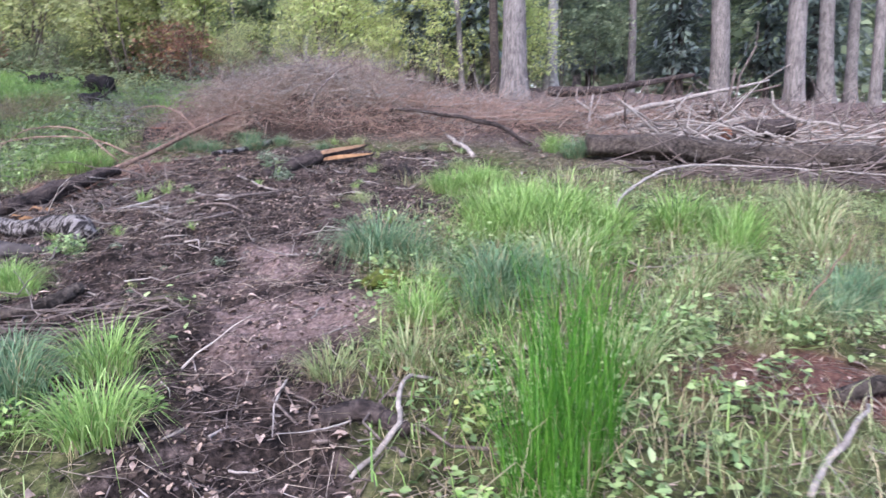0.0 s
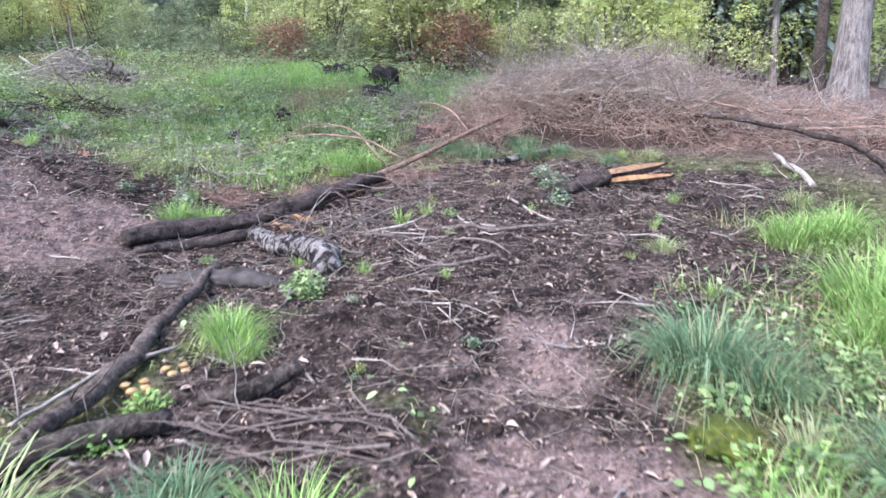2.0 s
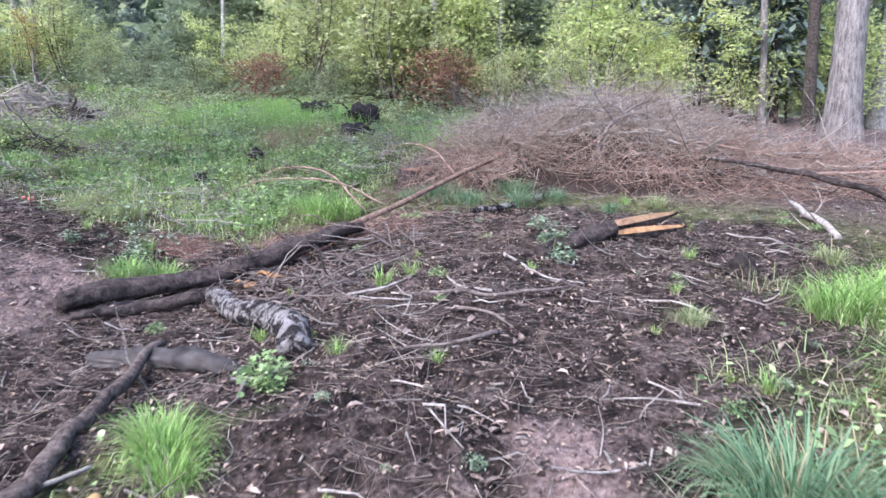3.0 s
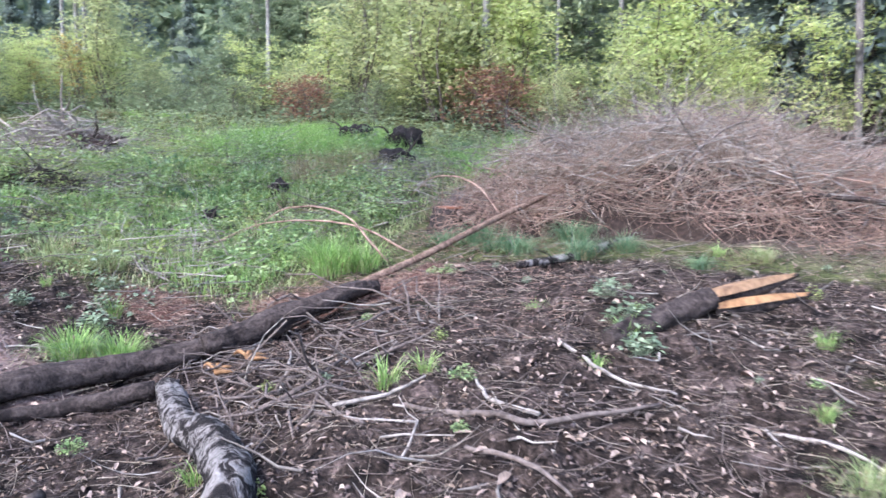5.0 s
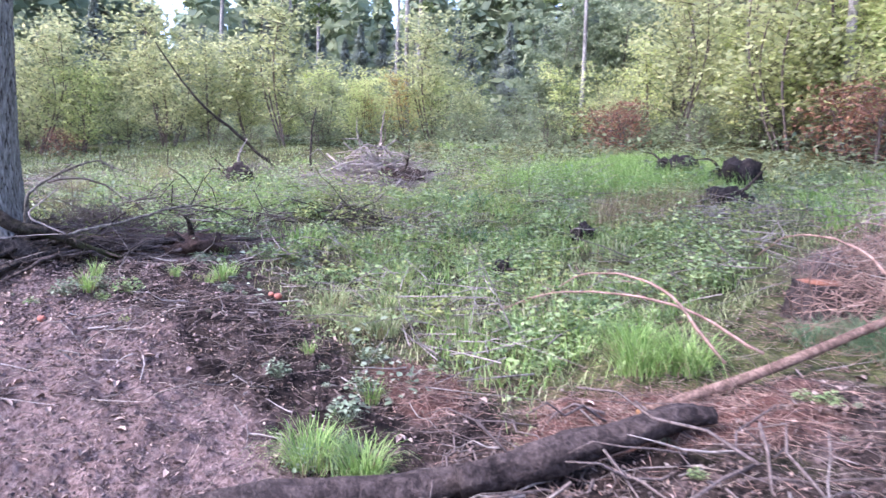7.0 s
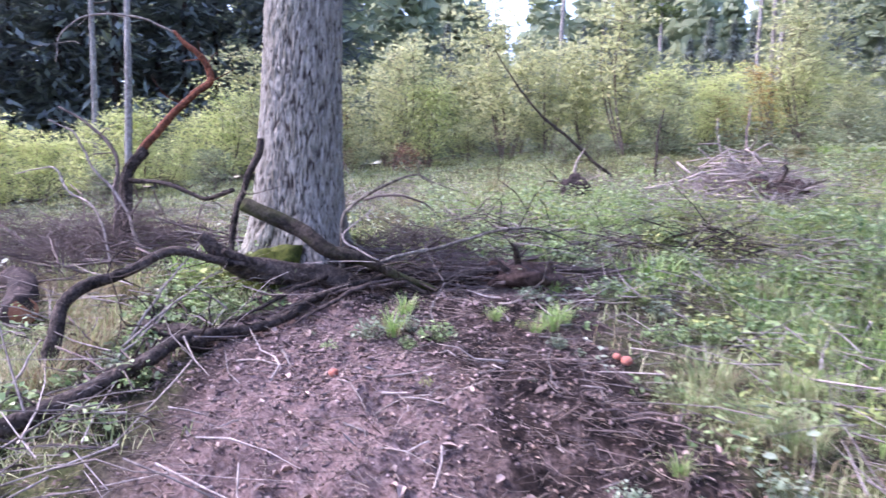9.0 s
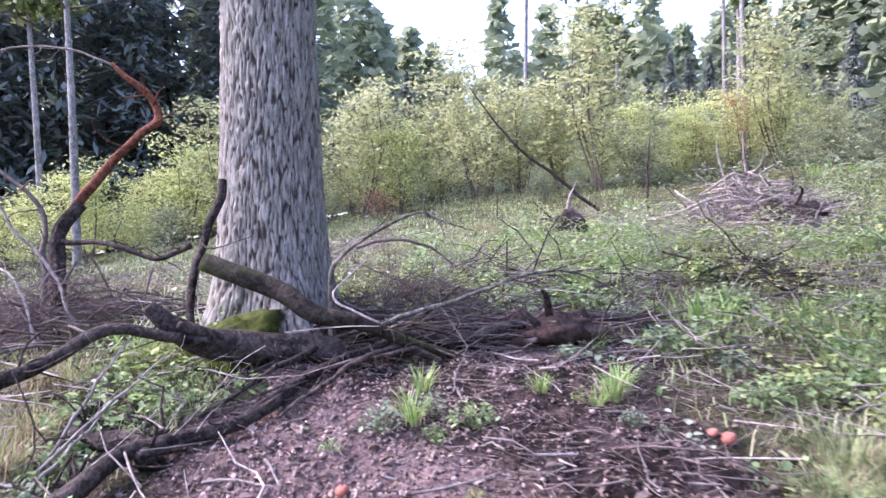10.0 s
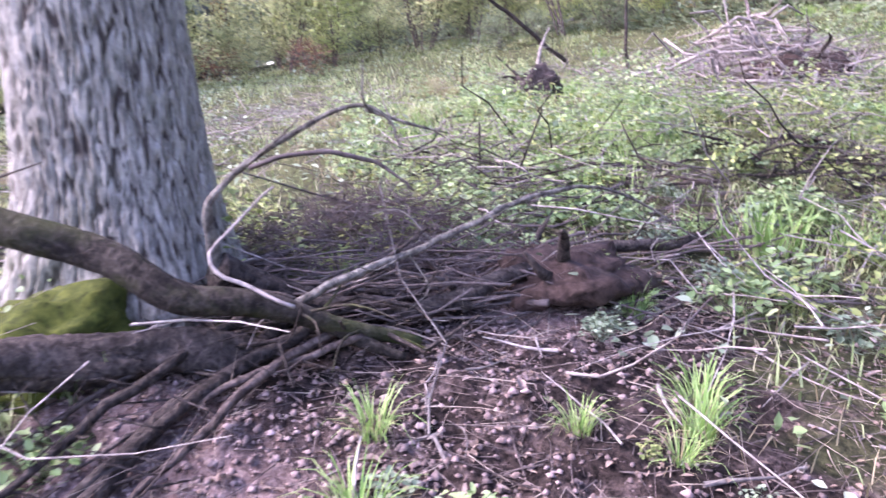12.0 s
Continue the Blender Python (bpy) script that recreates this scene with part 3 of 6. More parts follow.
def conifer(h, r, n, seed, mat, bare_to=0.12):
    """A spruce: drooping sprays in whorls."""
    gen = np.random.default_rng(seed)
    lvl = gen.random(n) ** 1.25
    z = h * (bare_to + (1 - bare_to) * lvl)
    edge = r * (1 - lvl) ** 0.85 * (0.65 + 0.35 * np.sin(lvl * 40 + seed)) + 0.12
    s = gen.random(n) ** 0.55
    a = gen.random(n) * 6.28
    p = np.stack([edge * s * np.cos(a), edge * s * np.sin(a), z - edge * s * 0.35 + gen.normal(size=n) * 0.12], 1)
    ax = np.stack([np.cos(a), np.sin(a), -0.35 + 0.3 * gen.normal(size=n)], 1) + gen.normal(size=(n, 3)) * 0.35
    nm = np.stack([0.3 * np.cos(a), 0.3 * np.sin(a), 1 + 0 * a], 1) + gen.normal(size=(n, 3)) * 0.3
    v, f = cards(p, ax, nm, gen.uniform(0.3, 0.8, n), gen.uniform(0.09, 0.22, n))
    return mesh_of("crown", v, f, mat)


def sapling(h, r, n, leaf, mat, seed, stems=3):
    """Young broadleaf: thin stems, rising side twigs, many small leaves."""
    gen = np.random.default_rng(seed)
    st, tips = [], []
    for k in range(stems):
        lx, ly = gen.normal(size=2) * r * 0.35
        top = np.array([lx, ly, h * gen.uniform(0.75, 1.0)])
        base = np.array([lx * 0.15, ly * 0.15, -0.15])
        mid = (base + top) / 2 + np.append(gen.normal(size=2) * 0.12, 0)
        st.append(tube([base, mid, top], (0.025, 0.016, 0.004), 5, 5, 0.1, seed + k))
        m = 26
        s = gen.uniform(0.12, 1.0, m)
        root = base + (top - base) * s[:, None]
        a = gen.random(m) * 6.28
        L = r * (1.15 - 0.75 * s) * gen.uniform(0.5, 1.1, m)
        d = np.stack([np.cos(a), np.sin(a), gen.uniform(0.1, 0.7, m)], 1)
        st.append(sticks(root, d, L, np.full(m, 0.007), gen.normal(size=m) * 0.15, gen, 3))
        tips += [(root[q], d[q] / np.linalg.norm(d[q]), L[q]) for q in range(m)]
    idx = gen.integers(0, len(tips), n)
    root, d, L = np.array([tips[q][0] for q in idx]), np.array([tips[q][1] for q in idx]), np.array([tips[q][2] for q in idx])
    p = root + d * (L * gen.uniform(0.15, 1.15, n))[:, None] + gen.normal(size=(n, 3)) * np.array([0.17, 0.17, 0.05])
    v, f = cards(p, rand_dirs(n, gen, 0.4), rand_dirs(n, gen) * [0.5, 0.5, 1] + [0, 0, 0.8], leaf * gen.uniform(0.6, 1.4, n), leaf * 0.55 * gen.uniform(0.7, 1.3, n))
    return mesh_of("stem", *join(*st), TWIG), mesh_of("foliage", v, f, mat)


def at_ground(x, y, turn=0.0, scale=1.0, sink=0.0, tip=0.0):
    return Matrix.LocRotScale((x, y, gz(x, y) - sink), Euler((tip, 0, turn)), (scale, scale, scale))


def build_oak():
    x, y = -9.58, 6.45
    z = gz(x, y)
    oak = thing("oak_tree", x, y, z, "large grey oak with deeply furrowed bark and a spreading foot", "tree")
    sides, rings, h = 380, 300, 9.0
    a = np.linspace(0, 2 * math.pi, sides, endpoint=False)
    zz = np.concatenate([np.linspace(-0.35, 3.2, 240), np.linspace(3.25, h, rings - 240)])
    A, Z = np.meshgrid(a, zz)
    r = 0.315 - 0.012 * np.clip(Z, 0, h) + 0.10 * np.exp(-np.clip(Z, 0, 9) / 0.28) * (1 + 0.5 * np.sin(A * 5 + 0.6) + 0.25 * np.sin(A * 3)) + 0.05 * np.exp(-np.clip(Z, 0, 9) / 0.9)
    # furrows: interlacing plates, a hand long and two fingers wide, parted by wandering cracks
    cols = 60
    arc = ((A + math.pi) % (2 * math.pi)) / (2 * math.pi) * cols
    U = arc + 0.9 * (vnoise(arc * 0.8, Z * 5, 30) - 0.5) + 0.45 * (vnoise(arc * 2.2, Z * 17, 36) - 0.5)
    V = Z / 0.21 + 0.7 * (vnoise(arc * 1.1, Z * 6, 35) - 0.5)
    f1, f2 = np.full(U.shape, 9.0), np.full(U.shape, 9.0)
    cu, cv = np.floor(U), np.floor(V)
    for du in (-1, 0, 1):
        for dv in (-1, 0, 1):
            gu, gv = cu + du, cv + dv
            w = np.mod(gu, cols)
            d = np.hypot(gu + 0.1 + 0.8 * hash2(w, gv, 51) - U, 0.55 * (gv + 0.1 + 0.8 * hash2(w, gv, 52) - V))
            f2 = np.where(d < f1, f1, np.minimum(f2, d))
            f1 = np.minimum(f1, d)
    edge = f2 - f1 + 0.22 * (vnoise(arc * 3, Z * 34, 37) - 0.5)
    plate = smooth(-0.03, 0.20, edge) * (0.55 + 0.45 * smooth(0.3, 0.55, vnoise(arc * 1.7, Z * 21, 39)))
    r = r + 0.018 * plate * (0.6 + 0.4 * vnoise(arc * 2.5, Z * 34, 34)) + 0.008 * (vnoise(arc * 4, Z * 30, 41) - 0.5)
    lx = 0.012 * Z
    v = np.stack([r * np.cos(A), lx + r * np.sin(A), Z], 2).reshape(-1, 3)
    n, m = len(zz), sides
    i = (np.arange(n - 1)[:, None] * m + np.arange(m)[None]).ravel()
    j = (np.arange(n - 1)[:, None] * m + (np.arange(m)[None] + 1) % m).ravel()
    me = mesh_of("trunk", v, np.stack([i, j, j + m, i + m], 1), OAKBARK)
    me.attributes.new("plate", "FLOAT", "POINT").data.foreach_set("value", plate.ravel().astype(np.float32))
    part("trunk", me, oak)
    limb_set(oak, 6.5, 9.0, 0.12, 4.5, 9, LIMBBARK, 5, 0.6)
    part("crown", crown_mesh(7.5, 13.5, 4.2, 9000, 0.22, CANOPY, 6), oak)


build_oak()

# tall pines on the brow: x, y, radius
PINES = [(1.95, 18.2, 0.30), (3.97, 24.1, 0.19), (9.9, 24.9, 0.32), (11.0, 21.8, 0.29), (8.7, 31.3, 0.18), (0.8, 21.1, 0.09), (14.8, 26.9, 0.3), (11.5, 34.3, 0.2), (18.3, 30.9, 0.26), (15.4, 24.8, 0.2), (6.0, 36.0, 0.2), (20.0, 37.0, 0.28), (13.5, 40.0, 0.25), (24.0, 28.0, 0.3), (9.0, 43.0, 0.25), (17.0, 45.0, 0.25), (1.7, 20.6, 0.13)]


def build_pines():
    for k, (x, y, r) in enumerate(PINES):
        t = thing("pine_tree", x, y, gz(x, y), "tall straight pine with grey-brown bark and a high crown", "tree", "pines on the brow")
        h = 17 + (k * 7 % 5)
        part("trunk", trunk_mesh(h, r, r * 0.35, PALEBARK if k == 1 else (DARKBARK if k == 16 else PINEBARK), 16, 30, 0.35 if k != 1 else 0.8, (0.02 * math.sin(k * 2.1), 0.01), k), t)
        limb_set(t, h * 0.5, h * 0.95, 0.05, 2.2, 9, PINEBARK, k, 0.25)
        part("crown", crown_mesh(h * 0.6, h * 1.05, 2.3, 1300, 0.46, CANOPY if k % 3 else NEEDLE, k + 50), t)


build_pines()

BIRCHES = [(-7.7, 22.0, 0.13), (-31.6, 29.6, 0.17), (-5.0, 27.0, 0.09), (-2.6, 27.6, 0.07), (-13.5, 33.0, 0.13), (-18.5, 33.5, 0.14), (-10.0, 36.0, 0.12), (-44.0, 31.0, 0.2), (-21.9, 3.1, 0.10), (-25.7, 1.6, 0.10), (-24.9, -1.4, 0.11), (-39.0, 26.0, 0.16), (-24.0, 33.0, 0.13), (-38.5, 6.0, 0.15), (-19.6, 19.4, 0.08), (-15.6, 23.0, 0.07), (-12.3, 23.6, 0.06), (-11.3, 24.9, 0.07), (-7.0, 27.0, 0.06), (-27.0, 16.5, 0.09), (-23.0, 21.5, 0.08)]


def build_birches():
    for k, (x, y, r) in enumerate(BIRCHES):
        t = thing("birch_tree", x, y, gz(x, y), "slender pale-barked tree with a thin high crown", "tree", "pale slender trees")
        h = 11 + k % 4
        part("trunk", trunk_mesh(h, r, 0.03, PALEBARK, 10, 24, 0.2, (0.02 * math.sin(k * 1.7), 0.012 * math.cos(k)), k + 20), t)
        limb_set(t, h * 0.45, h * 0.95, 0.03, 1.8, 10, TWIG, k + 20, 0.5)
        part("crown", crown_mesh(h * 0.55, h * 1.05, 1.5, 1300, 0.26, CANOPY, k + 70, clumps=34), t)


build_birches()


def build_conifers():
    kinds = []
    for k, (h, r) in enumerate(((13.0, 2.6), (16.0, 3.0), (12.0, 2.9))):
        t = thing("spruce_tree", 0, 0, -60, "spruce at the edge of the clearing, greyed by painted haze" if k == 2 else "dark green spruce with drooping branches down to the ground", "tree", "spruces at the forest edge")
        part("trunk", trunk_mesh(h, 0.16, 0.02, DARKBARK, 8, 8, 0.2, seed=k), t)
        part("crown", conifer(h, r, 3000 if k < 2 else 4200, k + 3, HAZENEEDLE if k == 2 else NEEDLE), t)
        kinds.append(t)
    gen = np.random.default_rng(12)
    spots = [(-2.6, 25.5, 2, 0.9), (0.3, 24.2, 0, 1.0), (22.0, 40.0, 1, 1.0), (1.2, 22.4, 0, 0.8), (-0.6, 23.6, 0, 0.6), (-0.8, 28.5, 2, 1.0), (8.0, 36.0, 2, 1.0), (11.5, 33.0, 0, 0.9), (13.0, 38.0, 2, 1.2), (17.0, 36.0, 0, 1.0), (20.0, 36.0, 2, 1.1), (26.0, 38.0, 2, 1.2), (5.0, 40.0, 2, 1.1)]
    # dense dark stand to the west
    for row in range(3):
        for k in range(11):
            spots.append((-34 - row * 3.4 + gen.normal() * 0.6, -18 + k * 2.7 + gen.normal() * 0.6, (k + row) % 2, gen.uniform(1.0, 1.25)))
    # edge of the wood to the north and north-west
    for k in range(24):
        an = radians(88 + k * 3.2)
        d = gen.uniform(33, 42)
        spots.append((-4 + d * math.cos(an), 7 + d * math.sin(an), 2, gen.uniform(0.75, 1.05) * (1.0 if k < 13 else 0.66)))
    for k in range(11):
        an = radians(166 - k * 3.2)
        d = gen.uniform(44, 52)
        spots.append((-4 + d * math.cos(an), 7 + d * math.sin(an), 2, gen.uniform(0.6, 0.85)))
    for k, (x, y, i, s) in enumerate(spots):
        m = at_ground(x, y, gen.random() * 6.28, s)
        if k < 3 and i == [2, 0, 1][k]:
            kinds[i].matrix_basis = m
        else:
            copy_thing(kinds[i], m)


build_conifers()


def build_far_wood():
    """Woods all round, too far to count."""
    gen = np.random.default_rng(33)
    vs = []
    for k in range(650):
        an, d = (gen.random() * 6.28, gen.uniform(58, 95)) if k < 400 else (radians(gen.uniform(130, 200)) if k < 500 else radians(gen.uniform(50, 90) if k < 560 else gen.uniform(85, 135)), gen.uniform(50, 62))
        x, y = -4 + d * math.cos(an), 7 + d * math.sin(an)
        ang = math.degrees(an)
        h = gen.uniform(10.5, 14.5) if 128 < ang < 169 else gen.uniform(16, 23)
        n = 330
        lvl = gen.random(n)
        s = np.sqrt(gen.random(n))
        r = 2.9 * (1 - lvl * 0.85)
        a = gen.random(n) * 6.28
        p = np.stack([x + r * s * np.cos(a), y + r * s * np.sin(a), gz(x, y) + h * (0.05 + 0.95 * lvl)], 1)
        vs.append(cards(p, rand_dirs(n, gen, 0.4), rand_dirs(n, gen), gen.uniform(0.7, 1.6, n), gen.uniform(0.4, 0.9, n)))
    v, f = join(*vs)
    # the haze over these woods is in the leaf colour
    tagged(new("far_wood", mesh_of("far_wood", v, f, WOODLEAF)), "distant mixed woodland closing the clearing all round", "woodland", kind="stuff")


build_far_wood()


def build_far_undergrowth():
    gen = np.random.default_rng(37)
    n = 16000
    an, d = gen.random(n) * 6.28, gen.uniform(29.0, 50.0, n)
    x, y = -4 + d * np.cos(an), 7 + d * np.sin(an)
    ok = ~((np.abs(x - 12) < 14) & (y > 5) & (d < 36))
    x, y = x[ok], y[ok]
    n = len(x)
    p = on_ground(x, y) + np.stack([0 * x, 0 * x, gen.random(n) * 2.6], 1)
    v, f = cards(p, rand_dirs(n, gen, 0.5), rand_dirs(n, gen), gen.uniform(0.4, 1.1, n), gen.uniform(0.25, 0.6, n))
    tagged(new("far_undergrowth", mesh_of("far_undergrowth", v, f, BUSH)), "distant bushes and undergrowth under the trees", "undergrowth", kind="stuff")


build_far_undergrowth()


def build_saplings():
    gen = np.random.default_rng(21)
    kinds = []
    for k, (mat, h, r, n, leaf, label, name) in enumerate((
        (SAPLING, 3.4, 1.25, 3000, 0.105, "young yellow-green broadleaf sapling with thin stems", "sapling"),
        (SAPLING, 2.8, 1.4, 3000, 0.105, "bushy yellow-green sapling in full leaf", "sapling"),
        (OLIVE, 3.2, 1.4, 2600, 0.115, "olive and tan young sapling thicket", "sapling"),
        (OLIVE, 2.6, 1.5, 2400, 0.115, "low olive-green sapling with dry twigs", "sapling"),
        (AUTUMN, 2.5, 0.8, 800, 0.09, "sapling with orange autumn leaves", "sapling"),
        (BUSH, 1.5, 1.2, 1300, 0.10, "low dark green leafy bush", "bush"),
        (RUSSET, 1.3, 0.9, 1100, 0.085, "withered bush with russet-brown leaves", "bush"),
        (WOODLEAF, 6.5, 2.3, 4200, 0.20, "tall grey-green young broadleaf tree in full leaf", "young_tree"),
    )):
        t = thing(name, 0, 0, -60, label, name.replace("_", " "), "thicket of saplings" if k < 5 else "undergrowth")
        a, b = sapling(h, r, n, leaf, mat, 40 + k, 3 if k != 4 else 2)
        tagged(part("stem", a, t), kind="stuff")
        tagged(part("foliage", b, t), kind="stuff")
        kinds.append(t)
    used = set()

    def put(i, x, y, s):
        m = at_ground(x, y, gen.random() * 6.28, s)
        if i in used:
            copy_thing(kinds[i], m)
        else:
            kinds[i].matrix_basis = m
            used.add(i)

    # northern band, fresh yellow-green; western band, olive
    for row in range(3):
        for k in range(15):
            put(int(gen.choice([0, 1, 0, 1, 3, 5, 2])) if k < 6 else int(gen.choice([0, 1, 0, 1, 3])), -15.0 + k * 1.25 + gen.normal() * 0.7, 21.3 + row * 2.2 + gen.normal() * 0.9 + 0.10 * abs(k - 7), gen.uniform(0.6, 1.45))
    for row in range(3):
        for k in range(24):
            an = radians(134 + k * 3.4)
            if k > 14 and gen.random() < 0.35:
                continue
            d = 18.5 + row * 2.2 + gen.normal() * 0.6
            i = int(gen.integers(2, 4)) if gen.random() < (0.75 if 5 < k < 14 else 0.45 if k < 6 else 0.15) else int(gen.integers(0, 2))
            put(i, -5 + d * math.cos(an), 7 + d * math.sin(an), gen.uniform(0.6, 1.05))
    for x, y, s in ((-18.6, 18.6, 0.85), (-19.4, 18.0, 0.7), (-27.5, 9.2, 1.05)):
        put(4, x, y, s)
    for k in range(46):
        an = radians(92 + k * 2.7)
        d = gen.uniform(15.0, 18.0)
        if k > 16 and gen.random() < 0.65:
            continue
        put(5 if gen.random() < 0.8 else 6, -4.5 + d * math.cos(an), 7 + d * math.sin(an), gen.uniform(0.6, 1.05))
    for k in range(44):
        an = radians(96 + k * 2.9)
        d = gen.uniform(25.5, 28.0)
        put(5, -5 + d * math.cos(an), 7 + d * math.sin(an), gen.uniform(1.2, 1.7))
    for x, y, s in ((-6.6, 20.2, 1.4), (-7.2, 20.6, 1.5), (-11.6, 19.4, 1.1), (-12.3, 19.8, 1.1), (-24.5, 8.4, 0.9)):
        put(6, x, y, s)
    # taller young trees that close the view behind the northern thicket
    for k in range(30):
        an = radians(84 + k * 1.5)
        d = 23.5 + 6.5 * gen.random()
        put(7, -5 + d * math.cos(an), 7 + d * math.sin(an), gen.uniform(0.75, 1.15) * (1.0 if k < 22 else 0.75))
    for x, y, s in ((3.2, 27.5, 0.8), (5.2, 29.0, 0.9), (7.0, 31.0, 0.8), (9.5, 34.0, 0.9), (14.5, 36.0, 0.9)):
        put(7, x, y, s)


build_saplings()

# ---- brush heap and dead wood ----
def heap_z(x, y):
    return (0.64 * blob(x, y, -2.6, 12.35, 1.9, 1.9, 0.85) + 0.10 * blob(x, y, -1.0, 12.2, 2.2, 1.4, 0.85)) * (0.35 + 1.3 * fbm(x * 1.1, y * 1.1, 67, 3)) + 0.22 * blob(x, y, 1.2, 12.4, 3.4, 1.6, 0.8) + 0.25 * blob(x, y, 4.8, 11.4, 3.0, 1.6, 0.8)


def build_brush_heap():
    gen = np.random.default_rng(55)
    heap = thing("brush_heap", -2.3, 12.2, gz(-2.3, 12.2), "sprawling heap of dead reddish-brown spruce twigs", "brush heap")
    o = np.array(heap.location)
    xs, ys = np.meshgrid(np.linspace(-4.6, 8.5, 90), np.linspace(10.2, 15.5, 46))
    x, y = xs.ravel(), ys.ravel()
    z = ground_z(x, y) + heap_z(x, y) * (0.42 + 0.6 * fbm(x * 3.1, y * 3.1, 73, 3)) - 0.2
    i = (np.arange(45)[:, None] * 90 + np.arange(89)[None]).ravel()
    # dark sheet standing in for the shade in the gaps between the twigs
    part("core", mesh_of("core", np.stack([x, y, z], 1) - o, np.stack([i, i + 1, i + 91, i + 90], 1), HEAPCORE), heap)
    n = 34000
    x = np.concatenate([gen.normal(-2.5, 1.15, n // 2), gen.uniform(-3.6, 8.0, n // 2)])
    y = np.concatenate([gen.normal(11.9, 0.95, n // 2), gen.uniform(10.3, 14.3, n // 2)])
    hz = heap_z(x, y)
    ok = ((hz > 0.05) | (gen.random(n) < 0.25)) & (y > 10.25 + 0.3 * np.sin(x * 2.1)) & (x > -4.2)
    ok &= gen.random(n) < 0.25 + 0.75 * smooth(0.32, 0.6, fbm(x * 1.7, y * 1.7, 69, 3))
    x, y, hz = x[ok], y[ok], hz[ok]
    n = len(x)
    base = on_ground(x, y) + np.stack([0 * x, 0 * x, hz * (0.6 + 0.32 * gen.random(n) + 0.7 * (fbm(x * 3.1, y * 3.1, 73, 3) - 0.4))], 1) - o
    d = rand_dirs(n, gen, 0.5) + [0.05, -0.05, 0.0]
    # beige twigs grow more frequent where the heap is higher
    top = gen.random(n) < 0.10 + 0.75 * smooth(0.25, 0.75, hz + 0.12 * gen.normal(size=n))
    for pick, mat, label in ((~top, REDTWIG, "reddish-brown fine twigs"), (top, BEIGETWIG, "beige fine twigs")):
        m = int(pick.sum())
        v, f = sticks(base[pick], d[pick], 0.10 + 0.6 * gen.random(m) ** 2, gen.uniform(0.0016, 0.005, m), gen.normal(size=m) * 0.7, gen, 4)
        tagged(part("twig", mesh_of("twig", v, f, mat), heap, label), kind="stuff")
    n = 1100
    x, y = np.where(gen.random(n) < 0.6, gen.normal(-2.0, 1.3, n), gen.uniform(-3.5, 8.0, n)), gen.uniform(10.7, 14.0, n)
    base = on_ground(x, y) + np.stack([0 * x, 0 * x, heap_z(x, y) + 0.04], 1) - o
    v, f = sticks(base, rand_dirs(n, gen, 0.3), gen.uniform(0.25, 1.1, n), gen.uniform(0.003, 0.008, n), gen.normal(size=n) * 0.55, gen, 5, 4)
    tagged(part("stick", mesh_of("stick", v, f, GREYTWIG), heap), kind="stuff")


build_brush_heap()


def log(name, pts, radii, mat, label, category="log", sides=14, end=None, lift=True, seed=0, steps=7, rough=0.12, group=""):
    """A lying log or branch. Points hold x, y and the height of its middle over the ground."""
    p = np.array([(x, y, (gz(x, y) if lift else 0) + z) for x, y, z in pts])
    o = p[0].copy()
    t = thing(name, *o, label, category, group)
    thick = max(radii)
    if thick > 0.055:
        sides, steps, rough = 28, 16, rough * 1.25
    part("bark", mesh_of("bark", *tube(p - o, radii, sides, steps, rough, seed, crook=0.0 if name == "pole" else (0.7 if thick > 0.055 else 1.6)), mat), t)
    span = np.linalg.norm(p[-1] - p[0])
    if name == "branch" and span > 0.7 and thick < 0.06:
        gen = np.random.default_rng(seed + 500)
        for k in range(3 + int(span * 2)):
            s = gen.uniform(0.25, 0.97) * (len(p) - 1)
            i = min(int(s), len(p) - 2)
            q, d = p[i] + (p[i + 1] - p[i]) * (s - i) - o, (p[i + 1] - p[i]) / np.linalg.norm(p[i + 1] - p[i])
            w = gen.normal(size=3) * [1, 1, 0.5] + [0, 0, 0.35] + d * 0.5
            w /= np.linalg.norm(w)
            L, r = gen.uniform(0.12, 0.4), max(0.0025, min(0.007, thick * 0.28))
            part("twig", mesh_of("twig", *tube([q, q + w * L * 0.5 + gen.normal(size=3) * 0.03, q + w * L + gen.normal(size=3) * 0.05], (r, r * 0.7, r * 0.3), 5, 3, 0.1, seed + k), mat), t)
    if end:
        for q, nxt, r in ((p[0], p[1], radii[0]), (p[-1], p[-2], radii[-1])):
            d = (q - nxt) / np.linalg.norm(q - nxt)
            c = q - o
            part("cut_end", mesh_of("cut_end", *tube([c - d * 0.01, c + d * 0.006], (r * 0.93, r * 0.88), sides, 1, 0.05, seed), end), t, "weathered sawn face")
    return t


log("log", [(-5.22, 6.55, 0.05), (-5.05, 6.95, 0.08), (-4.85, 7.33, 0.09), (-4.52, 7.78, 0.10)], (0.07, 0.085, 0.085, 0.075), LOGBARK, "long dark brown log lying on bare soil", seed=1)
log("log", [(-4.50, 7.66, 0.12), (-4.25, 8.05, 0.14), (-3.95, 8.5, 0.13), (-3.80, 8.72, 0.09)], (0.075, 0.09, 0.078, 0.045), LOGBARK, "short grey-brown log with a rounded tip", seed=2)
log("log", [(-5.08, 6.5, 0.02), (-4.8, 6.8, 0.05), (-4.4, 7.1, 0.06)], (0.03, 0.045, 0.05), LOGBARK, "split dark log with a torn reddish edge", seed=14)
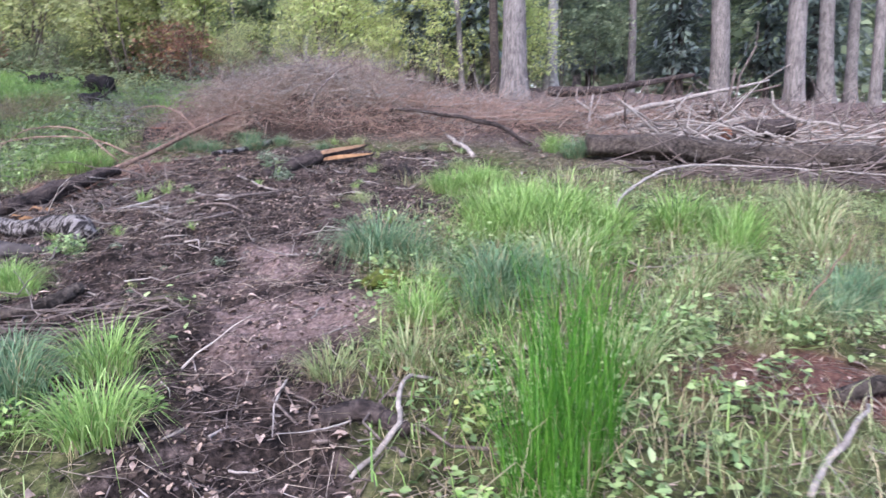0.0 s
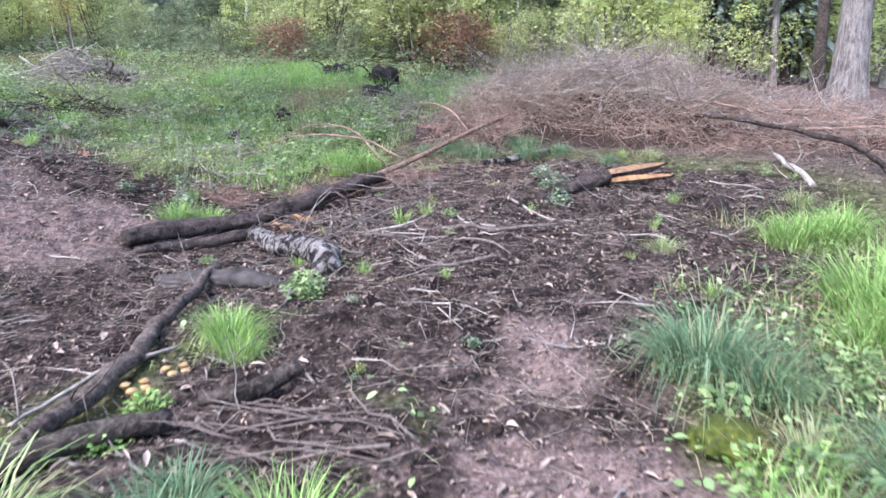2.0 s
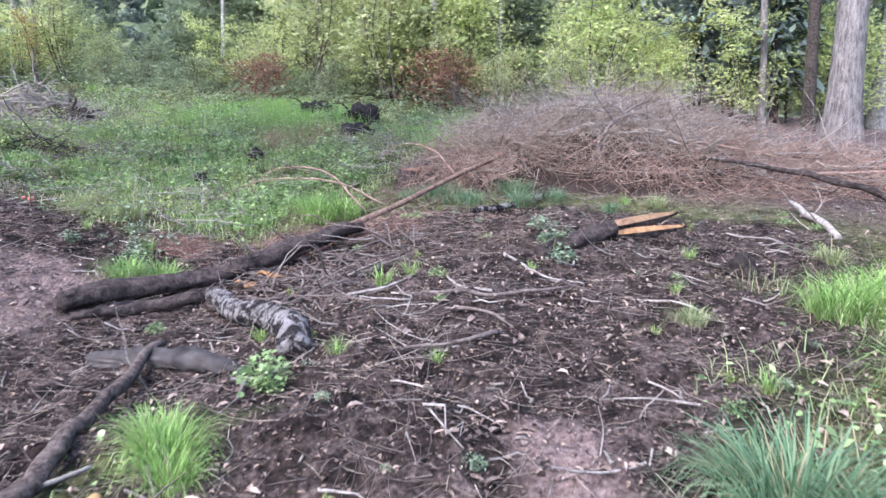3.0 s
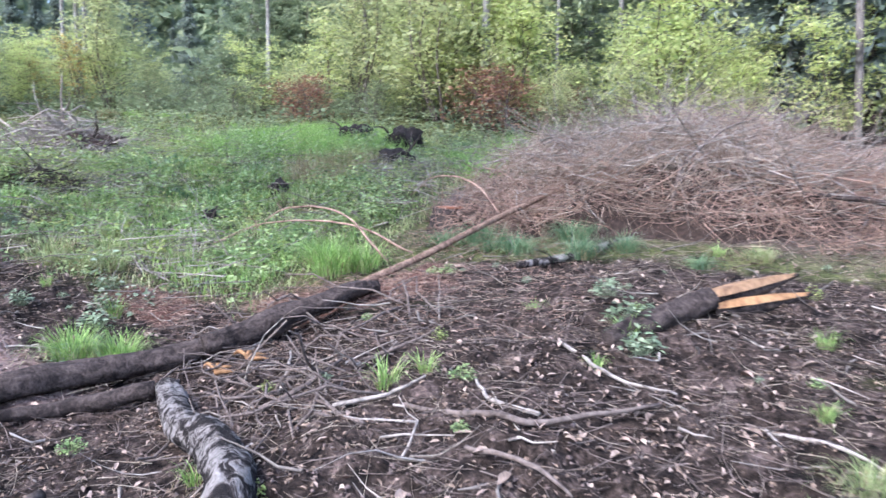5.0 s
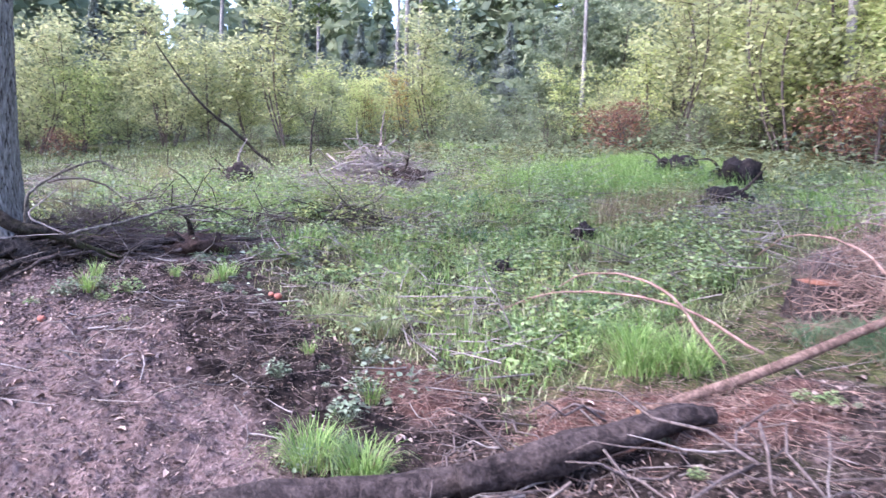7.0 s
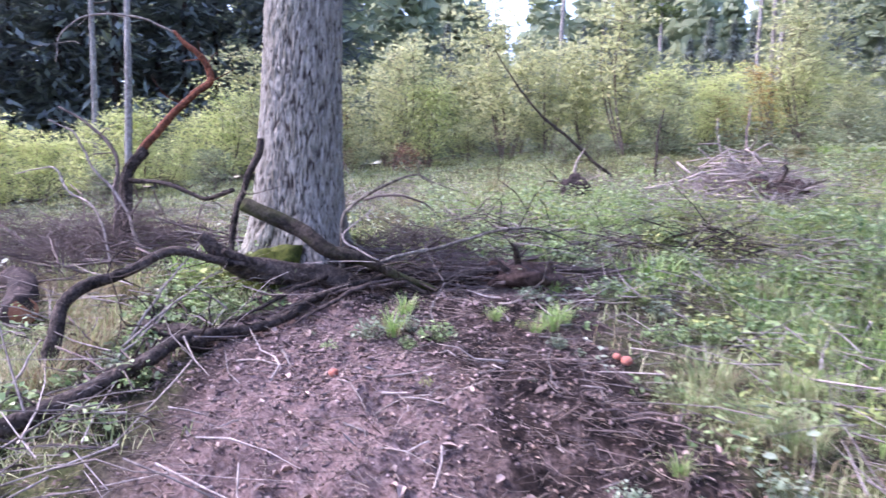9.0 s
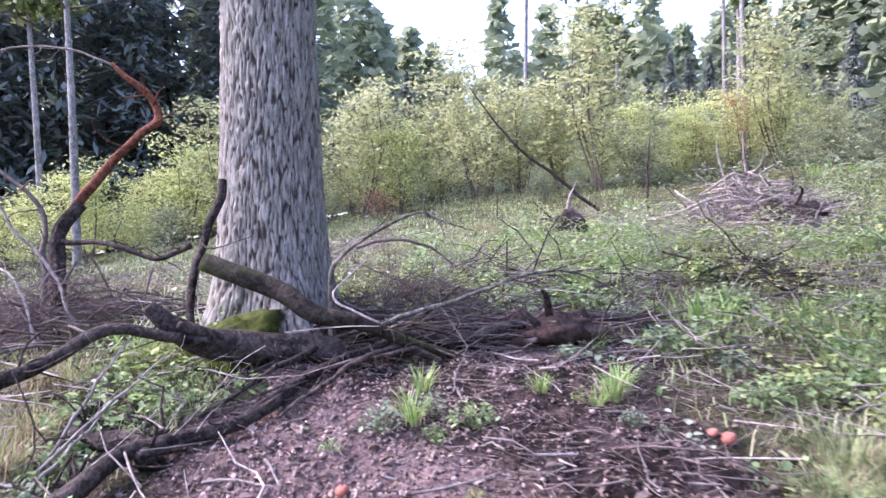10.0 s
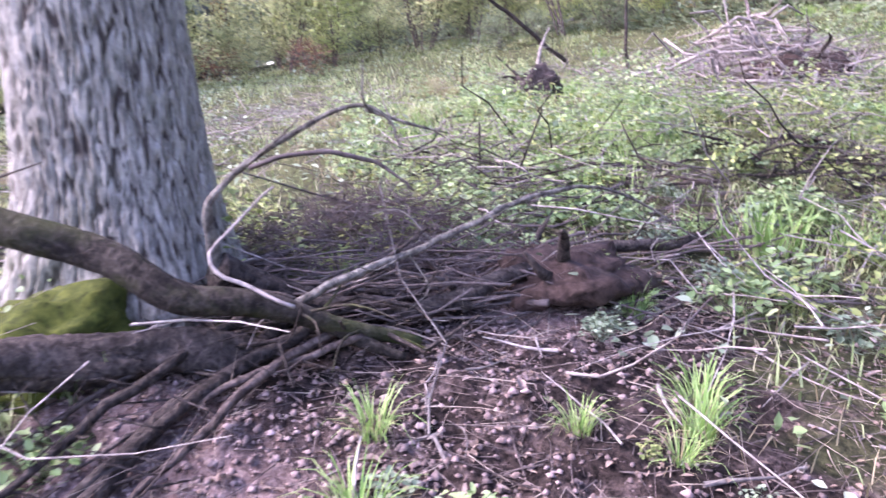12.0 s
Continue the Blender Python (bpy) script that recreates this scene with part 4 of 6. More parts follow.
log("log", [(-4.30, 7.12, 0.12), (-3.85, 6.75, 0.11), (-3.45, 6.52, 0.10), (-3.15, 6.22, 0.08), (-2.98, 5.98, 0.07)], (0.07, 0.08, 0.09, 0.095, 0.085), GREYBARK, "short forked log with grey flaking bark", seed=3)
log("log", [(-4.3, 5.9, 0.0), (-3.9, 5.85, 0.02), (-3.45, 5.8, 0.02), (-3.05, 5.7, 0.0)], (0.05, 0.07, 0.065, 0.04), STONE, "flat grey weathered slab of wood on the soil", seed=4, rough=0.25)
log("branch", [(-3.8, 5.95, 0.10), (-3.58, 5.35, 0.10), (-3.3, 4.75, 0.09), (-3.1, 4.2, 0.08), (-2.95, 3.5, 0.07)], (0.024, 0.036, 0.042, 0.044, 0.04), BROWNLIMB, "long crooked brown branch lying on the ground", "branch", seed=5)
log("branch", [(-3.12, 4.75, 0.05), (-3.2, 4.4, 0.08), (-3.22, 3.9, 0.03)], (0.009, 0.012, 0.008), GREYTWIG, "thin pale stick leaning on a branch", "branch", 6, seed=6)
log("log", [(-3.0, 3.4, 0.05), (-2.85, 3.75, 0.07), (-2.62, 4.12, 0.08)], (0.05, 0.052, 0.045), DARKBARK, "dark damp log among green weeds", seed=7)
log("log", [(-2.62, 4.3, 0.04), (-2.45, 4.42, 0.07), (-2.32, 4.62, 0.10)], (0.03, 0.045, 0.038), DARKBARK, "dark piece of bark between grass tufts", seed=8)
log("pole", [(-4.25, 8.75, 0.04), (-3.85, 9.45, 0.10), (-3.4, 10.2, 0.25), (-2.85, 11.13, 0.42)], (0.034, 0.031, 0.027, 0.022), POLEWOOD, "straight bare brown pole leaning on the brush heap", "pole", 10, end=CUTWOOD, seed=9, rough=0.06)
log("log", [(-2.0, 7.95, 0.02), (-1.76, 8.25, 0.04), (-1.5, 8.56, 0.06)], (0.06, 0.075, 0.075), LOGBARK, "dark end of a split log", seed=10)
log("fallen_trunk", [(1.7, 9.1, 0.17), (2.6, 9.15, 0.18), (3.8, 9.2, 0.18), (5.2, 9.1, 0.16), (7.5, 8.8, 0.14)], (0.135, 0.15, 0.155, 0.15, 0.14), DARKBARK, "thick dark fallen trunk among dead branches", "log", 18, end=OLDCUT, seed=11)
log("log", [(3.9, 10.3, 0.28), (4.5, 10.5, 0.33), (4.95, 10.6, 0.37)], (0.11, 0.12, 0.11), LOGBARK, "short brown log lying on dead branches", seed=12, end=OLDCUT)
log("branch", [(1.15, 6.2, 0.04), (1.5, 6.75, 0.18), (2.2, 7.6, 0.28), (3.2, 8.1, 0.22), (5.2, 8.2, 0.18)], (0.012, 0.015, 0.015, 0.012, 0.009), GREYTWIG, "long pale curved branch over the grass", "branch", 8, seed=13)
log("branch", [(1.15, 6.25, 0.05), (1.7, 6.55, 0.10), (2.1, 6.9, 0.09)], (0.03, 0.028, 0.02), LOGBARK, "short brown branch in the grass", "branch", 8, seed=15)
log("branch", [(5.0, 8.0, 0.2), (5.15, 8.3, 0.65), (5.3, 8.4, 1.15), (5.35, 8.4, 1.4)], (0.06, 0.05, 0.045, 0.04), GREYTWIG, "upright bleached branch stub", "branch", 8, seed=16)
log("branch", [(2.4, 11.2, 0.3), (3.4, 11.9, 0.5), (4.6, 12.2, 0.75), (5.6, 12.6, 0.95)], (0.045, 0.04, 0.03, 0.015), GREYTWIG, "long bleached dead branch in the slash", "branch", 8, seed=17)
log("branch", [(4.9, 11.1, 0.85), (5.0, 11.1, 0.6), (5.4, 11.1, 0.45), (6.2, 11.0, 0.35)], (0.015, 0.028, 0.03, 0.025), GREYTWIG, "forked bleached branch in the slash", "branch", 8, seed=18)
log("log", [(2.6, 17.0, 0.25), (4.2, 17.5, 0.45), (6.4, 18.0, 0.85)], (0.11, 0.09, 0.05), LOGBARK, "dead log lying at the foot of the pines", seed=19)
log("branch", [(-2.95, 7.18, 0.02), (-2.65, 6.98, 0.03), (-2.3, 6.88, 0.03), (-2.05, 6.94, 0.04), (-1.65, 7.28, 0.04)], (0.008, 0.013, 0.015, 0.014, 0.008), TWIG, "crooked brown branch on the dark soil", "branch", 8, seed=20)
log("branch", [(-2.5, 7.28, 0.03), (-2.35, 7.08, 0.04), (-2.1, 6.98, 0.04)], (0.007, 0.011, 0.012), GREYTWIG, "thin forked twig on the soil", "branch", 6, seed=21)
log("branch", [(-2.9, 9.2, 0.03), (-2.5, 9.75, 0.05), (-2.2, 10.2, 0.08)], (0.03, 0.035, 0.03), GREYBARK, "greyish branch pointing at the brush heap", "branch", 8, seed=22)
log("branch", [(-1.7, 10.7, 0.15), (-1.2, 10.85, 0.16), (-0.6, 11.0, 0.2)], (0.03, 0.035, 0.03), DARKBARK, "dark branch at the foot of the heap", "branch", 8, seed=23)
log("branch", [(-1.95, 10.7, 0.2), (-1.85, 10.95, 0.62), (-1.6, 11.2, 0.85), (-1.35, 11.4, 0.92)], (0.014, 0.018, 0.016, 0.010), TWIG, "pale bent branch rising out of the heap", "branch", 8, seed=24)
log("branch", [(-0.8, 10.9, 0.35), (0.0, 10.6, 0.33), (0.7, 10.2, 0.2), (1.1, 9.8, 0.08)], (0.02, 0.028, 0.032, 0.028), LOGBARK, "brown branch sloping down from the heap", "branch", 8, seed=25)
log("branch", [(-1.3, 12.8, 0.4), (-1.0, 12.6, 0.62), (-0.7, 12.4, 0.82)], (0.02, 0.022, 0.02), TWIG, "short cut branch on top of the heap", "branch", 8, seed=26)
log("branch", [(0.3, 9.3, 0.03), (0.15, 9.7, 0.06), (0.0, 10.1, 0.1)], (0.03, 0.035, 0.02), GREYTWIG, "bleached stick at the edge of the heap", "branch", 8, seed=27)
for k, (x, y, dx, dy, h) in enumerate(((-4.15, 9.5, -1.6, 0.2, 0.45), (-4.0, 9.7, -1.9, -0.4, 0.35), (-3.4, 10.6, -1.5, 0.9, 0.5), (-3.2, 10.9, -1.4, 1.6, 0.45))):
    log("branch", [(x, y, 0.08), (x + dx * 0.3, y + dy * 0.3, h), (x + dx * 0.7, y + dy * 0.7, h + 0.05), (x + dx, y + dy, h * 0.55)], (0.012, 0.010, 0.007, 0.003), REDTWIG, "thin arching bramble stem over the grass", "branch", 6, group="arching stems", seed=30 + k)


log("log", [(1.45, 3.45, 0.03), (1.75, 3.55, 0.05), (2.05, 3.65, 0.03)], (0.03, 0.04, 0.03), DARKBARK, "dark rotten branch lying in rusty litter", seed=140)
log("branch", [(0.95, 2.75, 0.03), (1.2, 3.0, 0.07), (1.5, 3.3, 0.05)], (0.012, 0.014, 0.009), GREYTWIG, "pale curved stick in the weeds", "branch", 7, seed=141)
log("log", [(-0.72, 3.15, 0.02), (-0.55, 3.2, 0.05), (-0.4, 3.05, 0.04)], (0.03, 0.045, 0.03), LOGBARK, "dark reddish piece of rotten wood beside the track", seed=142)
log("branch", [(1.75, 4.35, 0.03), (1.85, 4.2, 0.32), (1.9, 4.1, 0.55)], (0.006, 0.005, 0.003), REDTWIG, "thin dry bramble stem standing in the grass", "branch", 6, seed=143)
log("branch", [(-0.6, 2.85, 0.02), (-0.45, 3.0, 0.06), (-0.42, 3.3, 0.08), (-0.3, 3.45, 0.04)], (0.009, 0.011, 0.01, 0.006), GREYTWIG, "bleached crooked root at the track edge", "branch", 7, seed=144)


for k, (ax, ay, bx, by, r) in enumerate(((-3.6, 7.05, -3.45, 7.6, 0.017), (-3.68, 7.3, -3.93, 7.78, 0.013), (-3.95, 7.2, -3.65, 7.5, 0.012), (-3.1, 6.95, -2.75, 7.25, 0.012), (-3.3, 7.6, -3.0, 7.9, 0.010), (-2.2, 7.75, -1.6, 7.55, 0.011), (-2.3, 6.65, -1.85, 6.5, 0.012), (-1.2, 7.3, -0.8, 7.0, 0.010), (-1.9, 6.3, -2.3, 5.95, 0.013))):
    log("branch", [(ax, ay, 0.02), ((ax + bx) / 2 + 0.03, (ay + by) / 2 - 0.03, 0.035), (bx, by, 0.03)], (r, r * 0.9, r * 0.5), (TWIG, GREYTWIG)[k % 2], "crooked dead stick lying on dark soil", "branch", 7, group="sticks on the soil", seed=160 + k)


def build_split_log():
    """Two pale splints of a freshly split log, lying like an open beak."""
    x, y = -1.5, 8.56
    z = gz(x, y) - 0.02
    t = thing("split_log", x, y, z, "split log with fresh orange wood showing", "log")
    for k, (dx, dy, up, tip) in enumerate(((0.62, 0.75, 0.08, 0.10), (0.70, 0.64, 0.01, 0.05))):
        d = np.array([dx, dy, tip]) / math.hypot(dx, dy)
        s = np.array([-d[1], d[0], 0])
        n = np.cross(d, s)
        prof = [(-0.05, 0.03, 0.015), (0.05, 0.055, 0.03), (0.25, 0.06, 0.035), (0.55, 0.045, 0.025), (0.78, 0.012, 0.01)]
        v, f = [], []
        for a, w, h in prof:
            c = d * a + np.array([0, 0, up + 0.03])
            v += [c - s * w, c + s * w, c + s * w * 0.7 + n * h, c - s * w * 0.4 + n * h * 1.2]
        for q in range(len(prof) - 1):
            for j in range(4):
                f.append([q * 4 + j, q * 4 + (j + 1) % 4, q * 4 + 4 + (j + 1) % 4, q * 4 + 4 + j])
        f += [[3, 2, 1, 0], [16, 17, 18, 19]]
        part("splint", mesh_of("splint", v, f, CUTWOOD if k else TANWOOD, True), t, "fresh orange split wood" if k else "tan split wood with bark on top")
        b, g = tube([d * 0.02 + [0, 0, up + 0.005], d * 0.4 + [0, 0, up + 0.0], d * 0.78 + [0, 0, up + 0.03]], (0.04, 0.05, 0.015), 8, 4, 0.15, k)
        part("bark", mesh_of("bark", b, g, LOGBARK), t)


build_split_log()


def build_stump(x, y, r, h, label, top=OLDCUT, side=LOGBARK, seed=0):
    z = gz(x, y)
    t = thing("tree_stump", x, y, z, label, "stump")
    v, f = tube([(0, 0, -0.1), (0, 0, 0.1), (0.01, 0, h * 0.6), (0.02, 0, h)], (r * 1.35, r * 1.1, r, r * 0.97), 18, 4, 0.12, seed)
    part("bark", mesh_of("bark", v, f, side), t)
    part("cut_top", mesh_of("cut_top", *tube([(0.02, 0, h - 0.01), (0.02, 0, h + 0.012)], (r * 0.93, r * 0.9), 18, 1, 0.04, seed), top), t, "reddish sawn top")


build_stump(-4.15, 10.85, 0.17, 0.26, "low sawn stump with a reddish face beside the heap", seed=3)


def build_lump(name, x, y, r, h, mat, label, category, seed, roots=0):
    """A torn root plate or hummock: an uneven lump with root ends."""
    gen = np.random.default_rng(seed)
    z = gz(x, y)
    t = thing(name, x, y, z, label, category)
    bm = bmesh.new()
    bmesh.ops.create_icosphere(bm, subdivisions=4, radius=1)
    for q in bm.verts:
        n = noise.fractal(q.co * 1.7 + Vector((seed * 3.1, 0, 0)), 1.0, 2.0, 4)
        q.co = Vector((q.co.x * r, q.co.y * r, max(q.co.z, -0.3) * h)) * (1 + 0.38 * n + 0.14 * noise.fractal(q.co * 6.5, 1.0, 2.0, 3))
    me = bpy.data.meshes.new("soil")
    bm.to_mesh(me)
    bm.free()
    me.materials.append(mat)
    me.polygons.foreach_set("use_smooth", np.ones(len(me.polygons), bool))
    part("soil", me, t)
    for k in range(roots):
        a = gen.random() * 6.28
        d = np.array([math.cos(a), math.sin(a), gen.uniform(0.1, 0.9)])
        p = [d * r * 0.4, d * r * 1.0 + [0, 0, h * 0.1], d * r * 1.5 + [gen.normal() * 0.08, gen.normal() * 0.08, gen.uniform(-0.2, 0.15)]]
        part("root", mesh_of("root", *tube(p, (0.035, 0.022, 0.006), 6, 4, 0.15, seed + k), DARKBARK if mat is not MOSS else TWIG), t)


build_lump("root_plate", -9.0, 17.3, 0.44, 0.34, BLACKSOIL, "black torn-up root plate on the meadow", "root plate", 1, 4)
build_lump("root_plate", -7.7, 17.0, 0.44, 0.44, BLACKSOIL, "black arched root plate with hanging soil", "root plate", 2, 4)
build_lump("root_plate", -6.9, 15.0, 0.35, 0.3, BLACKSOIL, "low dark root mound in the grass", "root plate", 3, 5)
build_lump("root_plate", -7.15, 10.7, 0.10, 0.16, BLACKSOIL, "small black charred stump in the herbs", "stump", 4, 3)
build_lump("root_plate", -7.4, 12.4, 0.14, 0.18, BLACKSOIL, "small dark stump in the grass", "stump", 5, 3)
build_lump("root_plate", -0.55, 8.05, 0.10, 0.16, BLACKSOIL, "small black stump on the soil", "stump", 6, 2)
build_lump("root_plate", -13.9, 10.95, 0.30, 0.34, LOGBARK, "brown torn stump with a pale splinter", "stump", 7, 5)
build_lump("root_plate", -12.2, 13.2, 0.55, 0.38, RUSTSOIL, "russet overgrown root mound", "root plate", 8, 9)
build_lump("root_plate", -9.0, 8.2, 0.32, 0.15, RUSTSOIL, "upturned crumbly brown soil and roots", "root plate", 9, 3)
build_lump("mossy_hummock", -9.14, 6.2, 0.30, 0.22, MOSS, "bright green mossy hummock at the foot of the oak", "moss", 10)
build_lump("mossy_hummock", -0.55, 4.5, 0.14, 0.06, MOSS, "olive mossy hummock beside the track", "moss", 11)
build_lump("root_plate", 6.2, 9.6, 0.4, 0.55, MOSS, "mossy stump among dead branches", "stump", 12)


for k, (ax, ay, bx, by, h) in enumerate(((-3.5, 11.4, -1.9, 11.0, 0.42), (-2.9, 11.2, -1.2, 11.5, 0.5), (-2.2, 12.0, 0.2, 11.3, 0.42), (-3.8, 11.9, -2.7, 12.3, 0.5), (-1.4, 11.0, 0.6, 12.0, 0.32), (0.2, 11.2, 2.2, 11.8, 0.3), (1.0, 12.2, 3.0, 11.2, 0.32), (-2.8, 12.6, -1.6, 12.8, 0.6))):
    log("branch", [(ax, ay, h * 0.6), ((ax + bx) / 2, (ay + by) / 2 - 0.1, h), (bx, by, h * 0.8)], (0.016, 0.014, 0.006), (TWIG, DARKBARK, REDTWIG)[k % 3], "dead spruce branch lying across the brush heap", "branch", 7, group="branches on the heap", seed=120 + k)

# ---- dead branches round the oak ----
def limb(name, pts, radii, mat, label, sides=10, seed=0, rough=0.14, group=""):
    return log(name, pts, radii, mat, label, "branch" if name == "branch" else "log", sides, None, False, seed, 7, rough, group)


limb("log", [(-8.85, 6.86, 1.72), (-8.8, 6.66, 1.78), (-8.8, 6.45, 1.81), (-8.76, 6.19, 1.84), (-8.70, 6.01, 1.88), (-8.64, 5.87, 1.98), (-8.63, 5.76, 2.09)], (0.07, 0.088, 0.085, 0.08, 0.07, 0.05, 0.035), DARKBARK, "dark curved log lying before the oak", 14, 41)
limb("log", [(-8.72, 6.12, 1.86), (-8.66, 6.02, 1.92), (-8.6, 5.9, 2.0)], (0.05, 0.04, 0.02), DARKBARK, "broken dark fork of the curved log", 10, 74)
log("branch", [(-8.95, 7.05, 0.10), (-8.9, 7.5, 0.09), (-8.95, 7.95, 0.10), (-9.05, 8.3, 0.08)], (0.035, 0.04, 0.035, 0.03), DARKBARK, "dark branch lying along the edge of the mound", "branch", 10, seed=75)
log("branch", [(-9.2, 8.3, 0.06), (-9.15, 8.8, 0.07), (-9.2, 9.3, 0.05)], (0.03, 0.03, 0.02), DARKBARK, "dark damp branch behind the upturned soil", "branch", 10, seed=76)
log("branch", [(-9.05, 6.75, 0.22), (-9.1, 6.9, 0.10), (-9.05, 7.2, 0.03)], (0.07, 0.06, 0.03), DARKBARK, "dark root at the foot of the oak", "root", 10, seed=77)
limb("branch", [(-8.9, 6.05, 2.29), (-8.85, 6.25, 2.21), (-8.81, 6.42, 2.14), (-8.76, 6.59, 2.02), (-8.75, 6.84, 1.95), (-8.74, 7.07, 1.84), (-8.71, 7.41, 1.71)], (0.05, 0.055, 0.055, 0.055, 0.045, 0.035, 0.02), MOSSBARK, "thick mossy branch propped across a log", 12, 42)
limb("branch", [(-8.75, 6.95, 1.90), (-8.71, 7.19, 1.76), (-8.66, 7.34, 1.68)], (0.03, 0.026, 0.015), MOSSBARK, "short fork of a mossy branch", 8, 43)
limb("branch", [(-8.0, 5.0, 1.30), (-8.05, 5.03, 1.52), (-8.21, 5.04, 1.7), (-8.35, 5.16, 1.81), (-8.48, 5.32, 1.88), (-8.54, 5.59, 2.0), (-8.59, 5.84, 1.94), (-8.66, 6.05, 1.90)], (0.05, 0.045, 0.04, 0.036, 0.034, 0.032, 0.03, 0.03), DARKBARK, "long dark bowed branch reaching down to the ground", 10, 44)
limb("branch", [(-9.22, 6.14, 2.79), (-9.21, 6.12, 2.69), (-9.2, 6.03, 2.44), (-9.16, 5.97, 2.29), (-9.1, 5.95, 2.06), (-9.05, 5.95, 1.75)], (0.022, 0.026, 0.024, 0.024, 0.026, 0.028), DARKBARK, "upright dark branch leaning on the oak", 8, 45)
limb("branch", [(-10.1, 4.95, 1.55), (-10.44, 4.97, 2.06), (-10.67, 4.96, 2.5), (-10.77, 5.11, 2.75)], (0.075, 0.06, 0.05, 0.045), DARKBARK, "dark foot of a dead forked branch", 10, 46)
limb("branch", [(-10.74, 5.07, 2.68), (-10.86, 5.28, 3.03), (-10.88, 5.51, 3.31), (-10.92, 5.66, 3.46), (-10.94, 5.61, 3.64), (-10.97, 5.46, 3.79), (-11.01, 5.33, 3.92)], (0.045, 0.038, 0.034, 0.036, 0.03, 0.024, 0.014), REDBARK, "crooked dead branch with peeled rusty red bark", 10, 47)
limb("branch", [(-10.67, 4.97, 2.47), (-10.39, 5.36, 2.44), (-10.23, 5.68, 2.32), (-10.09, 5.91, 2.42)], (0.022, 0.02, 0.018, 0.02), DARKBARK, "dark sagging side branch", 8, 48)
limb("branch", [(-11.0, 5.35, 3.9), (-11.0, 5.0, 4.02), (-11.0, 4.6, 4.0), (-11.0, 4.35, 3.8), (-11.0, 4.3, 3.55)], (0.012, 0.01, 0.009, 0.007, 0.003), GREYTWIG, "thin arched grey dead twig", 6, 49)
limb("branch", [(-10.61, 4.42, 3.1), (-10.54, 4.71, 2.92), (-10.49, 4.9, 2.69), (-10.47, 4.91, 2.34), (-10.3, 4.9, 1.75)], (0.008, 0.014, 0.018, 0.02, 0.024), TWIG, "bent brown dead branch", 6, 50)
limb("branch", [(-10.4, 4.4, 2.96), (-10.35, 4.62, 2.84), (-10.31, 4.75, 2.56), (-10.25, 4.97, 2.32), (-9.98, 5.21, 1.85)], (0.006, 0.009, 0.011, 0.012, 0.013), GREYTWIG, "zigzag bleached dead twig", 6, 51)
limb("branch", [(-10.5, 4.1, 2.5), (-10.3, 4.45, 2.55), (-10.2, 4.6, 2.35), (-10.0, 4.85, 2.2), (-9.8, 5.0, 1.75)], (0.005, 0.008, 0.009, 0.01, 0.011), GREYTWIG, "thin bleached forked twig", 6, 52)
limb("branch", [(-9.12, 6.78, 1.8), (-9.01, 6.74, 2.17), (-8.96, 6.8, 2.31), (-8.87, 7.04, 2.47), (-8.84, 7.26, 2.56), (-8.81, 7.37, 2.51), (-8.8, 7.41, 2.41)], (0.034, 0.019, 0.012, 0.010, 0.008, 0.006, 0.003), LIMBBARK, "dead branch arching away from the oak", 8, 53)
limb("branch", [(-9.0, 6.9, 2.36), (-8.95, 7.12, 2.4), (-8.92, 7.32, 2.36), (-8.88, 7.49, 2.23)], (0.01, 0.01, 0.008, 0.004), TWIG, "thin drooping brown dead twig", 6, 54)
limb("branch", [(-8.76, 6.9, 1.86), (-8.82, 7.15, 1.95), (-8.86, 7.5, 2.02), (-8.9, 7.91, 2.13), (-8.94, 8.27, 2.17), (-8.98, 8.58, 2.07), (-8.91, 8.9, 1.85)], (0.018, 0.016, 0.013, 0.011, 0.009, 0.006, 0.003), LIMBBARK, "long arching branch over the stick heap", 8, 55)
limb("branch", [(-8.65, 6.96, 1.93), (-8.8, 6.73, 2.08), (-8.87, 6.97, 2.3)], (0.007, 0.008, 0.004), GREYTWIG, "pale bare stick leaning on the mossy branch", 6, 56)
log("branch", [(-9.15, 7.12, 0.06), (-8.85, 6.85, 0.07), (-8.4, 6.4, 0.05), (-8.1, 6.1, 0.05), (-7.95, 5.75, 0.08), (-7.7, 5.55, 0.10), (-7.25, 5.1, 0.10), (-7.0, 4.7, 0.08)], (0.03, 0.03, 0.03, 0.034, 0.042, 0.048, 0.05), DARKBARK, "long dark branch half sunk in the soil", "branch", 10, seed=57)
log("branch", [(-8.75, 5.5, 0.05), (-8.4, 5.5, 0.08), (-8.15, 5.75, 0.08), (-7.9, 5.8, 0.04)], (0.05, 0.05, 0.045, 0.05), DARKBARK, "dark branch hidden in the weeds", "branch", 10, seed=58)
log("log", [(-8.9, 4.62, 0.16), (-9.3, 4.5, 0.2), (-9.8, 4.3, 0.2)], (0.10, 0.10, 0.09), LOGBARK, "sawn round log lying in the weeds", seed=59, end=OLDCUT)
for k, (ax, ay, bx, by, h) in enumerate(((-8.2, 5.35, -8.65, 5.75, 0.5), (-8.05, 5.3, -8.4, 5.85, 0.35), (-7.95, 5.3, -8.3, 5.6, 0.2), (-7.5, 4.9, -7.9, 5.0, 0.25))):
    log("branch", [(ax, ay, 0.04), ((ax + bx) / 2, (ay + by) / 2, h * 0.6), (bx, by, h)], (0.009, 0.008, 0.004), GREYTWIG, "thin bleached stick poking out of the weeds", "branch", 6, group="bleached sticks", seed=60 + k)
